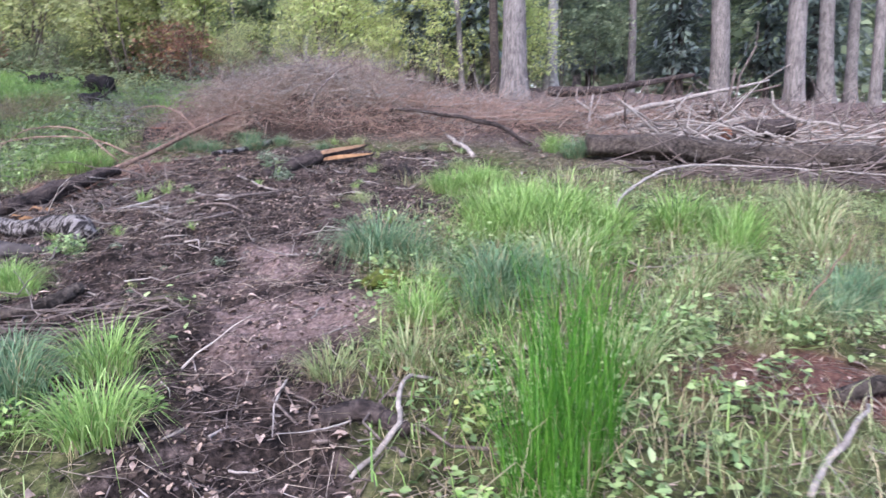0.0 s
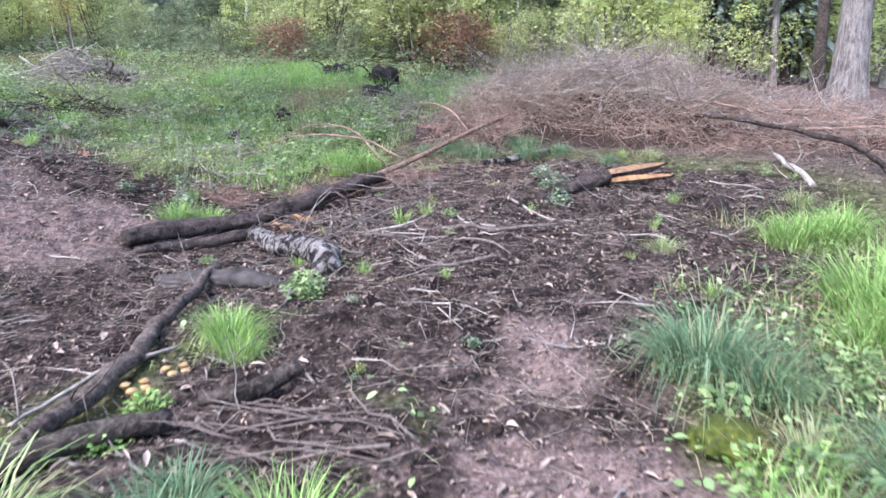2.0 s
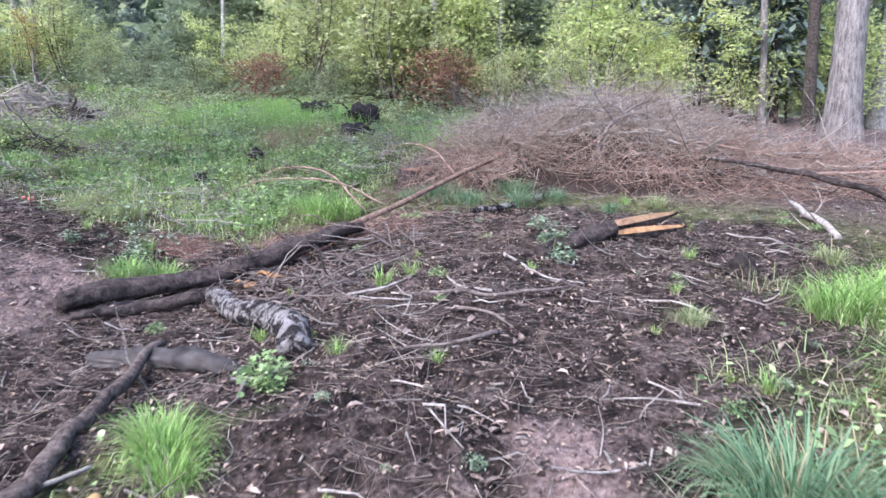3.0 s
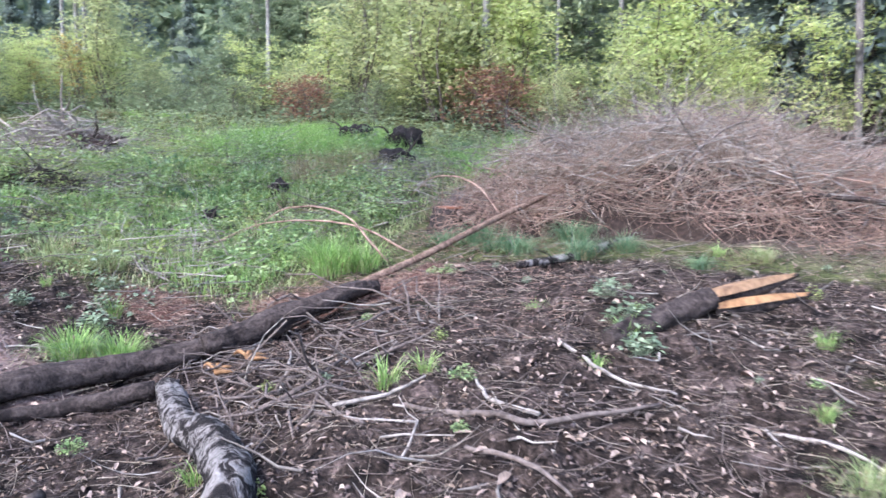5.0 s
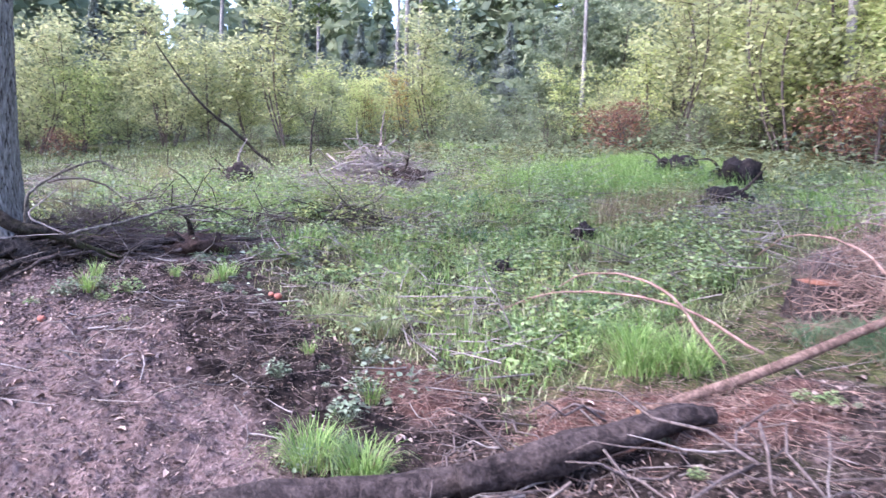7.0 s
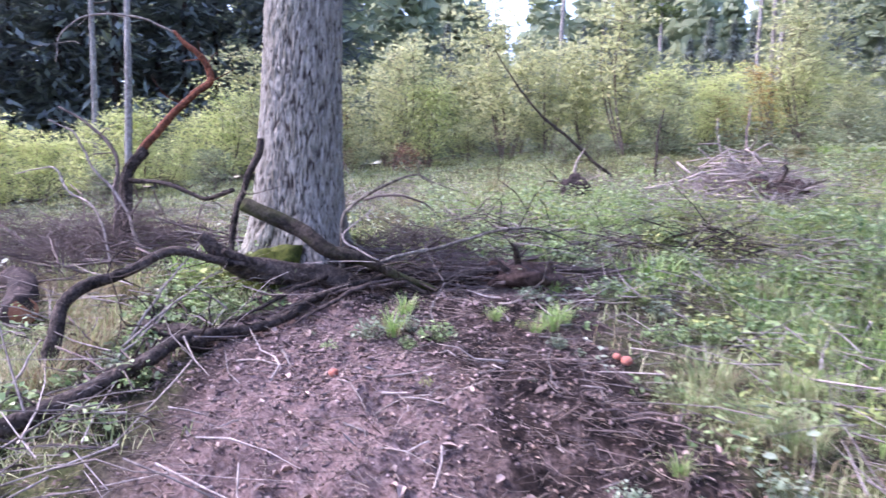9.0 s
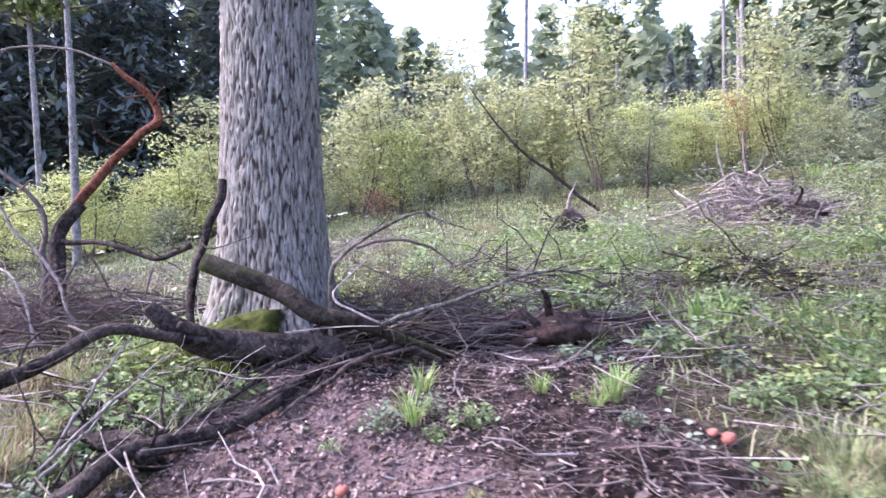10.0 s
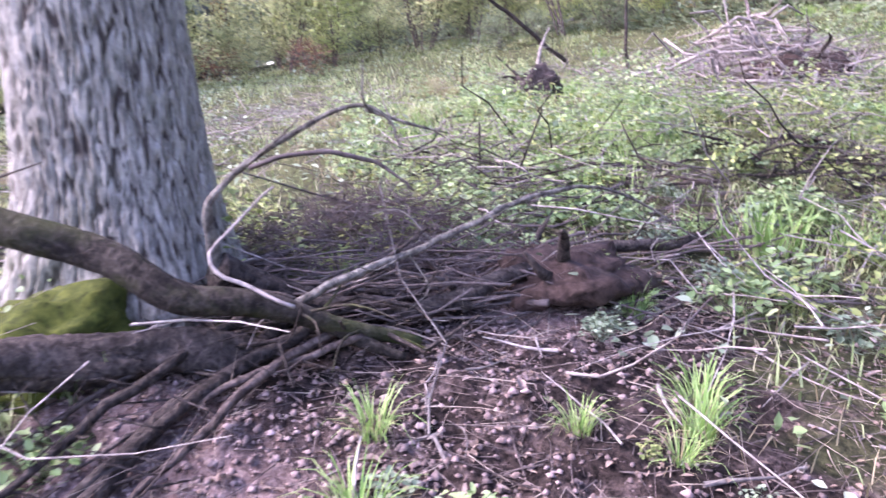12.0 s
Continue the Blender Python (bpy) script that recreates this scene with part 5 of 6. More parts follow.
for k, (ax, ay, bx, by, r) in enumerate(((-8.95, 7.2, -8.1, 6.0, 0.022), (-8.8, 7.15, -8.2, 6.35, 0.016), (-9.0, 7.0, -8.3, 6.0, 0.018), (-8.7, 7.2, -8.45, 6.3, 0.013), (-9.05, 7.3, -8.5, 5.9, 0.012))):
    log("branch", [(ax, ay, 0.10), ((ax + bx) / 2 - 0.03, (ay + by) / 2 + 0.02, 0.09), (bx, by, 0.04)], (r, r, r * 0.5), (DARKBARK, BROWNLIMB)[k % 2], "dark straight branch in a bundle before the oak", "branch", 8, group="bundle of branches", seed=180 + k)
# far snags on the western meadow
limb("branch", [(-16.9, 10.6, 5.3), (-16.6, 11.3, 4.25), (-16.4, 12.2, 3.5), (-16.3, 12.9, 2.9)], (0.012, 0.025, 0.035, 0.04), DARKBARK, "bare dead branch leaning in front of the thicket", 6, 70)
limb("branch", [(-14.3, 14.5, 4.1), (-13.6, 13.9, 3.5), (-12.9, 13.4, 2.9)], (0.012, 0.02, 0.03), TWIG, "pale broken branch sticking out of a stick pile", 6, 71)
limb("branch", [(-15.6, 13.6, 4.2), (-15.3, 13.3, 3.5), (-15.1, 13.2, 2.6)], (0.012, 0.025, 0.03), DARKBARK, "thin dark snag in the meadow", 6, 72)
limb("branch", [(-14.0, 11.2, 3.25), (-13.9, 11.0, 2.95), (-13.9, 10.95, 2.6)], (0.008, 0.02, 0.04), GREYTWIG, "pale splinter of a broken stump", 6, 73)


SHAPES = {}


def stick_shape(mat, k):
    """One of nine crooked sticks a metre long, shared between alike pieces."""
    if (mat.name, k) not in SHAPES:
        gen = np.random.default_rng(700 + k)
        pts = [(q, gen.normal() * 0.035 * (1 + 3 * q), gen.normal() * 0.03 * (1 + 3 * q)) for q in (0.0, 0.3, 0.55, 0.8, 1.0)]
        SHAPES[mat.name, k] = mesh_of("stick", *tube(pts, (0.02, 0.018, 0.014, 0.008), 5, 1, 0.15, k), mat)
    return SHAPES[mat.name, k]


def build_stick_pile(x, y, rx, ry, h, n, mat, label, seed, thick=0.012, length=1.0, heading=None):
    gen = np.random.default_rng(seed)
    z = gz(x, y)
    t = thing("stick_pile", x, y, z, label, "stick pile")
    a, s = gen.random(n) * 6.28, np.sqrt(gen.random(n))
    px, py = x + rx * s * np.cos(a), y + ry * s * np.sin(a)
    d = rand_dirs(n, gen, 0.18)
    if heading is not None:
        d = d * 0.45 + np.array([math.cos(heading), math.sin(heading), 0.03]) * np.where(gen.random(n) < 0.5, 1, -1)[:, None]
    L = length * gen.uniform(0.35, 1.3, n)
    base = on_ground(px, py) + np.stack([0 * px, 0 * px, 0.02 + h * (1 - s) * gen.random(n)], 1) - d / np.linalg.norm(d, axis=1)[:, None] * L[:, None] * 0.5 - [x, y, z]
    gzs = ground_z(base[:, 0] + x, base[:, 1] + y) - z
    base[:, 2] = np.maximum(base[:, 2], gzs + 0.01)
    for k in range(n):
        w = Vector(d[k]).normalized()
        turn = w.to_track_quat("X", "Z") @ Euler((gen.random() * 6.28, 0, 0)).to_quaternion()
        r = thick * gen.uniform(0.4, 1.35)
        ob = part("stick", stick_shape(mat, k % 9), t)
        ob.matrix_basis = Matrix.LocRotScale(base[k], turn, (L[k], r / 0.02, r / 0.02))


build_stick_pile(-9.15, 7.45, 0.45, 0.8, 0.28, 90, TWIG, "tangled pile of thin dead sticks beside the oak", 81, 0.0065, 0.7, 1.5)
build_stick_pile(-9.0, 7.0, 0.35, 0.4, 0.12, 22, DARKBARK, "dark sticks under the mossy branch", 82, 0.013, 0.7, 1.0)
build_stick_pile(-9.4, 8.6, 0.9, 1.3, 0.10, 130, TWIG, "scattered dead sticks on the herbs", 83, 0.006, 0.9, 1.6)
build_stick_pile(-10.3, 5.1, 0.8, 0.9, 0.45, 220, TWIG, "tangle of dead branches beside the oak", 84, 0.009, 0.9)
build_stick_pile(-10.8, 3.6, 1.0, 1.4, 0.35, 260, TWIG, "heap of brown dead twigs in the weeds", 85, 0.010, 1.0)
build_stick_pile(-12.8, 13.2, 1.1, 0.9, 0.9, 240, GREYTWIG, "weathered grey stick pile on the meadow", 86, 0.018, 1.3)
build_stick_pile(-9.8, 10.4, 0.6, 0.6, 0.15, 60, DARKBARK, "dark rotting sticks in the herbs", 87, 0.010, 0.7)
build_stick_pile(-10.5, 8.9, 0.9, 0.9, 0.08, 90, DARKBARK, "dark branches lying in the meadow", 88, 0.008, 1.0)
build_stick_pile(4.6, 10.9, 2.6, 1.5, 0.5, 420, GREYTWIG, "slash heap of bleached dead branches", 89, 0.016, 1.7)
build_stick_pile(4.5, 12.6, 3.6, 1.6, 0.45, 380, TWIG, "brown slash of dead branches before the pines", 90, 0.015, 1.6)
build_stick_pile(4.0, 8.6, 2.3, 0.6, 0.2, 160, TWIG, "thin dead branches along the fallen trunk", 91, 0.010, 1.2)
build_stick_pile(8.0, 16.0, 5.0, 3.0, 0.4, 260, TWIG, "dead branches on the forest floor", 92, 0.016, 1.8)
build_stick_pile(-8.05, 5.45, 0.8, 0.5, 0.08, 26, DARKBARK, "dark damp sticks tangled in the weeds", 98, 0.010, 0.7)
build_stick_pile(-7.7, 5.2, 0.7, 0.4, 0.08, 20, TWIG, "brown dry sticks in the weeds", 99, 0.006, 0.6)
build_stick_pile(-3.6, 7.0, 0.6, 0.5, 0.04, 40, TWIG, "loose sticks beside the log", 93, 0.008, 0.5)
build_stick_pile(-2.1, 4.1, 0.5, 0.25, 0.03, 20, TWIG, "pale sticks beside the muddy track", 94, 0.006, 0.6, 0.2)
build_stick_pile(-0.55, 3.2, 0.3, 0.3, 0.05, 14, TWIG, "pale dry roots and sticks at the track edge", 95, 0.007, 0.4, 2.0)
build_stick_pile(-4.0, 8.0, 1.0, 0.7, 0.04, 70, TWIG, "thin reddish sticks round the log", 96, 0.007, 0.7)
build_stick_pile(-7.0, 7.75, 0.6, 0.5, 0.02, 34, TWIG, "dead twigs at the edge of the herbs", 97, 0.005, 0.4)

def build_tangle(x, y, rx, ry, h, n, mat, label, seed):
    """A low tangle of fine dead twigs round a few thicker boughs."""
    gen = np.random.default_rng(seed)
    z = gz(x, y)
    t = thing("brush_heap", x, y, z, label, "brush heap")
    a, s = gen.random(n) * 6.28, np.sqrt(gen.random(n))
    px, py = x + rx * s * np.cos(a), y + ry * s * np.sin(a)
    lift = h * (1 - s ** 2) * (0.3 + 1.1 * fbm(px * 2.5, py * 2.5, seed, 3)) * gen.random(n) ** 0.6
    base = on_ground(px, py, 0.02) + np.stack([0 * px, 0 * px, lift], 1) - [x, y, z]
    v, f = sticks(base, rand_dirs(n, gen, 0.4), 0.08 + 0.5 * gen.random(n) ** 2, gen.uniform(0.0012, 0.0042, n), gen.normal(size=n) * 0.6, gen, 4)
    tagged(part("twig", mesh_of("twig", v, f, mat), t), kind="stuff")
    for k in range(9):
        a, L = gen.random() * 6.28, gen.uniform(0.4, 0.9)
        c = np.array([gen.normal() * rx * 0.4, gen.normal() * ry * 0.4, 0.0])
        c[2] = gz(x + c[0], y + c[1]) - z + h * gen.uniform(0.1, 0.6)
        d = np.array([math.cos(a), math.sin(a), gen.normal() * 0.2])
        r = gen.uniform(0.007, 0.018)
        part("bough", mesh_of("bough", *tube([c - d * L * 0.5, c + gen.normal(size=3) * 0.05, c + d * L * 0.5], (r, r * 0.8, r * 0.4), 7, 4, 0.15, seed + k, crook=1.5), DARKBARK if k % 2 else TWIG), t)


build_tangle(-10.45, 4.75, 0.95, 0.8, 0.75, 3000, TWIG, "brown tangle of dead twigs beside the oak", 301)
build_tangle(-11.3, 3.5, 1.3, 1.2, 0.8, 4200, TWIG, "sprawling brown heap of dead twigs in the weeds", 302)
build_tangle(-9.55, 7.5, 0.55, 0.8, 0.30, 1500, TWIG, "low tangle of thin grey-brown twigs on the mound", 303)
build_tangle(-12.6, 13.0, 1.2, 0.9, 0.7, 2200, GREYTWIG, "weathered grey tangle of twigs on the meadow", 304)

# ---- loose small things ----
def build_apple(x, y, r, bite):
    t = thing("apple", x, y, gz(x, y), "fallen red and orange apple on bare soil", "apple", "fallen apples")
    bm = bmesh.new()
    bmesh.ops.create_uvsphere(bm, u_segments=20, v_segments=14, radius=r)
    for q in bm.verts:
        q.co.z *= 0.88
        d = math.hypot(q.co.x, q.co.y) / r
        q.co.z += (0.25 * r if q.co.z < 0 else -0.3 * r) * math.exp(-(d / 0.3) ** 2) + r * 0.8
    me = bpy.data.meshes.new("fruit")
    bm.to_mesh(me)
    bm.free()
    me.materials.append(APPLE)
    me.polygons.foreach_set("use_smooth", np.ones(len(me.polygons), bool))
    part("fruit", me, t)
    part("stalk", mesh_of("stalk", *tube([(0, 0, r * 1.35), (0.002, 0.003, r * 1.75), (0.006, 0.004, r * 2.0)], (0.002, 0.0015, 0.002), 5, 2), TWIG), t)


build_apple(-7.38, 8.25, 0.034, True)
build_apple(-7.46, 8.23, 0.024, False)
build_apple(-7.47, 6.53, 0.028, False)


# cap shapes standing in for small yellowish leaves and wood chips, no fungus
def build_yellow_bits(x, y):
    t = thing("bracket_fungus", x, y, gz(x, y), "small yellowish leaves and wood chips beside a branch, shaped as caps", "fungus", "orange caps")
    for k in range(4):
        a = k * 1.7
        v, f = tube([(0.05 * math.cos(a), 0.05 * math.sin(a), -0.01), (0.05 * math.cos(a), 0.05 * math.sin(a), 0.03), (0.055 * math.cos(a), 0.055 * math.sin(a), 0.045), (0.055 * math.cos(a), 0.055 * math.sin(a), 0.055)], (0.008, 0.01, 0.026, 0.014), 10, 2, 0.1, k)
        part("cap", mesh_of("cap", v, f, BUTTER), t)


build_yellow_bits(-2.95, 4.55)
build_yellow_bits(-3.0, 4.35)


def build_chips(x, y):
    t = thing("wood_chip", x, y, gz(x, y), "torn orange wood splinters on the soil", "wood chip", "wood chips")
    for k in range(4):
        a = 0.4 + k * 0.8
        v, f = tube([(0, 0, 0.02 + 0.01 * k), (0.07 * math.cos(a), 0.07 * math.sin(a), 0.035 + 0.01 * k), (0.15 * math.cos(a), 0.15 * math.sin(a), 0.03)], (0.012, 0.016, 0.003), 5, 3, 0.2, k)
        part("splinter", mesh_of("splinter", v, f, CUTWOOD), t)


build_chips(-4.18, 7.65)
build_chips(-4.3, 7.5)

# ---- grass tufts and herbs ----
def tuft_mesh(n, length, width, spread_r, lean, mat, seed, stiff=False):
    gen = np.random.default_rng(seed)
    a, s = gen.random(n) * 6.28, np.sqrt(gen.random(n))
    base = np.stack([spread_r * s * np.cos(a), spread_r * s * np.sin(a), np.full(n, -0.02)], 1)
    hd = a + gen.normal(size=n) * (1.4 if stiff else 0.7)
    v, f = blades(base, hd, length * gen.uniform(0.45, 1.1, n), width * gen.uniform(0.6, 1.3, n), np.clip(lean * (0.35 + 0.9 * s) + gen.normal(size=n) * 0.12, 0.02, 1.1), 5)
    return mesh_of("blades", v, f, mat)


TUFTS = {  # green blades, dry blades, label, group
    "sedge": ((300, 0.44, 0.008, 0.15, 0.9, SEDGE, 1), 60, "dense blue-green sedge tuft on damp soil", "sedge tufts"),
    "fresh": ((280, 0.42, 0.008, 0.17, 0.8, FRESH, 2), 40, "bright fresh green tuft of grass", "grass tufts"),
    "mixed": ((150, 0.38, 0.008, 0.17, 0.85, MEADOW, 3), 80, "loose green grass tuft with dry blades", "grass tufts"),
    "small": ((60, 0.26, 0.008, 0.06, 0.7, FRESH, 4), 20, "small yellow-green grass tuft on bare soil", "grass tufts"),
    "straw": ((60, 0.40, 0.006, 0.14, 0.7, MEADOW, 5), 200, "dry straw-coloured tuft of grass", "straw tufts"),
    "clump": ((70, 0.27, 0.011, 0.20, 0.8, MEADOW, 7), 26, "ragged clump of meadow grass with dry blades", "meadow clumps"),
    "green_clump": ((80, 0.26, 0.010, 0.18, 0.75, FRESH, 8), 10, "fresh green clump of meadow grass", "meadow clumps"),
    "blue_clump": ((70, 0.27, 0.011, 0.20, 0.9, SEDGE, 9), 20, "grey-green clump of drooping sedge grass", "meadow clumps"),
    "rush": ((120, 1.05, 0.005, 0.17, 0.44, RUSH, 6, True), 6, "tall upright deep green rush clump", "rush clumps"),
}
PLANTED = {
    "rush": [(0.08, 2.75, 1.0), (0.2, 2.95, 1.05), (0.02, 2.6, 0.9), (0.28, 3.2, 0.8)],
    "sedge": [(-0.62, 5.0, 0.95), (-0.42, 4.85, 0.8), (-0.75, 5.15, 0.7), (0.05, 4.35, 0.95), (0.25, 4.5, 0.9), (-0.05, 4.1, 0.75), (1.55, 9.3, 1.2), (1.75, 9.4, 1.1), (-2.05, 3.4, 0.8), (-2.2, 3.7, 0.7), (-3.4, 10.1, 0.9), (-2.2, 9.95, 0.6), (-2.7, 10.25, 0.7), (-1.6, 9.6, 0.5), (-3.1, 9.9, 0.8), (-3.6, 10.3, 0.9), (-3.9, 10.2, 0.7), (2.2, 4.6, 1.0), (2.5, 4.9, 1.0), (1.95, 4.3, 0.9), (-5.3, 7.45, 0.6), (-2.5, 9.7, 0.8)],
    "fresh": [(0.2, 6.2, 1.1), (0.5, 6.3, 1.15), (0.75, 6.1, 1.05), (0.35, 5.8, 1.0), (0.65, 5.7, 1.0), (0.1, 5.7, 0.9), (0.9, 6.5, 1.0), (0.5, 6.8, 1.0), (0.1, 7.5, 0.95), (0.3, 7.7, 0.9), (-0.1, 7.3, 0.8), (1.1, 5.9, 0.9), (-4.6, 9.3, 0.9), (-4.4, 9.5, 0.9), (-4.8, 9.5, 0.8), (-1.55, 3.05, 0.8), (-1.75, 3.6, 0.7), (-2.75, 4.75, 0.5), (-2.9, 4.9, 0.6), (-3.05, 5.0, 0.6), (1.9, 5.5, 1.2), (2.1, 5.9, 1.2), (1.7, 6.1, 1.1), (-0.35, 3.95, 0.75), (1.4, 9.7, 1.0), (-5.35, 7.35, 0.85), (-5.1, 7.5, 0.75), (0.8, 5.3, 0.9)],
    "mixed": [(1.5, 5.0, 1.1), (1.2, 4.6, 1.0), (1.6, 4.2, 1.0), (0.9, 4.0, 0.9), (0.6, 3.6, 0.9), (-0.4, 3.6, 0.8), (-0.3, 4.5, 0.6), (2.6, 5.6, 1.2), (2.9, 6.4, 1.2), (3.3, 7.0, 1.1), (0.5, 4.9, 0.9), (-2.7, 3.2, 0.9), (-2.3, 2.9, 0.9), (-6.9, 8.35, 0.9), (-6.6, 8.5, 0.9), (-6.4, 8.6, 0.8), (-7.1, 8.6, 0.9), (-6.9, 9.0, 1.0), (-7.3, 9.5, 1.0), (-7.8, 9.9, 1.0), (-6.2, 9.2, 0.9), (-0.75, 3.55, 0.6), (-0.9, 6.9, 0.5), (0.1, 8.6, 0.7), (-1.2, 9.9, 0.7)],
    "small": [(-7.97, 6.95, 1.0), (-8.05, 7.65, 0.7), (-7.93, 8.0, 1.0), (-8.1, 8.15, 0.9), (-7.85, 7.85, 0.7), (-1.0, 7.4, 0.8), (-2.56, 8.5, 0.9), (-1.5, 10.0, 1.1), (-3.0, 7.3, 0.8), (-2.8, 7.35, 0.7), (-1.9, 8.05, 0.9), (-8.3, 7.1, 0.8), (-5.7, 8.0, 0.8), (-6.3, 7.9, 0.8), (-1.1, 6.7, 0.5), (-2.7, 6.0, 0.6), (-2.1, 5.9, 0.5), (-0.6, 6.0, 0.7), (-8.7, 8.35, 1.0), (-3.4, 6.35, 0.6), (-0.9, 8.4, 0.8), (-2.0, 7.7, 0.6)],
    "straw": [(-9.45, 5.05, 1.0), (-9.3, 5.25, 0.9), (-9.75, 4.75, 1.1), (-9.5, 4.75, 1.0), (-10.2, 5.1, 1.0), (-9.6, 4.9, 1.0), (-9.9, 4.6, 1.0), (-9.4, 5.1, 0.8), (-10.2, 4.2, 1.1), (-9.0, 4.9, 0.8), (-8.3, 5.15, 0.7), (-7.9, 5.0, 0.7), (-8.7, 5.2, 0.8), (-7.5, 5.25, 0.6), (-8.0, 4.7, 0.8), (-0.2, 3.35, 0.5), (-0.5, 3.9, 0.4), (0.3, 3.4, 0.5), (-8.4, 4.6, 0.8), (1.3, 3.9, 0.6), (-7.8, 14.2, 0.9)],
}


def build_tufts():
    gen = np.random.default_rng(101)
    x, y = scatter(1500, -17, -4.8, 8.3, 19, gen, lambda x, y: (1 - bare(x, y)) * 0.5 * smooth(0.38, 0.58, fbm(x * 0.7, y * 0.7, 85, 3)))
    x2, y2 = scatter(300, -15, -9.2, 2.6, 6.0, gen, lambda x, y: (1 - bare(x, y)) * 0.35)
    for q, (a, b) in enumerate(zip(np.concatenate([x[:170], x2[:30]]), np.concatenate([y[:170], y2[:30]]))):
        pick = ("clump", "green_clump", "clump", "blue_clump", "green_clump", "straw")[int(6 * hash2(math.floor(a * 0.8), math.floor(b * 0.8), 3)) % 6]
        PLANTED.setdefault(pick, []).append((float(a), float(b), float(gen.uniform(0.7, 1.5))))
    for kind, spots in PLANTED.items():
        spec, dry, label, group = TUFTS[kind]
        first = None
        for k, (x, y, s) in enumerate(spots):
            m = at_ground(x, y, gen.random() * 6.28, s * gen.uniform(0.85, 1.12))
            if k % 4 == 0 and k < 16:
                first = thing("rush_clump" if kind == "rush" else "grass_tuft", x, y, 0, label, "rush" if kind == "rush" else "grass", group)
                green = tuft_mesh(*spec[:6], spec[6] + k * 13, *spec[7:])
                tagged(part("foliage", green, first), kind="stuff")
                tagged(part("dry_foliage", tuft_mesh(dry, spec[1] * 0.85, 0.006, spec[3] * 1.2, 1.0, STRAW, 50 + k), first), kind="stuff")
                first.matrix_basis = m
            else:
                copy_thing(first, m)


build_tufts()


def herb_mesh(n, leaf, r, h, mat, seed):
    """A low plant: a rosette of stalked oval leaves at several heights."""
    gen = np.random.default_rng(seed)
    a, s = gen.random(n) * 6.28, gen.random(n) ** 0.6
    p = np.stack([r * s * np.cos(a), r * s * np.sin(a), h * (1 - 0.6 * s ** 2) * gen.uniform(0.35, 1.0, n)], 1)
    ax = np.stack([np.cos(a), np.sin(a), gen.normal(size=n) * 0.3], 1) + gen.normal(size=(n, 3)) * 0.3
    nm = np.stack([0.3 * np.cos(a), 0.3 * np.sin(a), np.ones(n)], 1) + gen.normal(size=(n, 3)) * 0.25
    lv = leaves(p, ax, nm, leaf * gen.uniform(0.6, 1.3, n), leaf * 0.6 * gen.uniform(0.7, 1.3, n), 0.15)
    st = sticks(np.repeat([[0, 0, -0.03]], n, 0) + gen.normal(size=(n, 3)) * [0.02, 0.02, 0], p, np.linalg.norm(p, axis=1), np.full(n, 0.0022), np.full(n, 0.05), gen, 3)
    return mesh_of("leaf", *lv, mat), mesh_of("stalk", *st, mat)


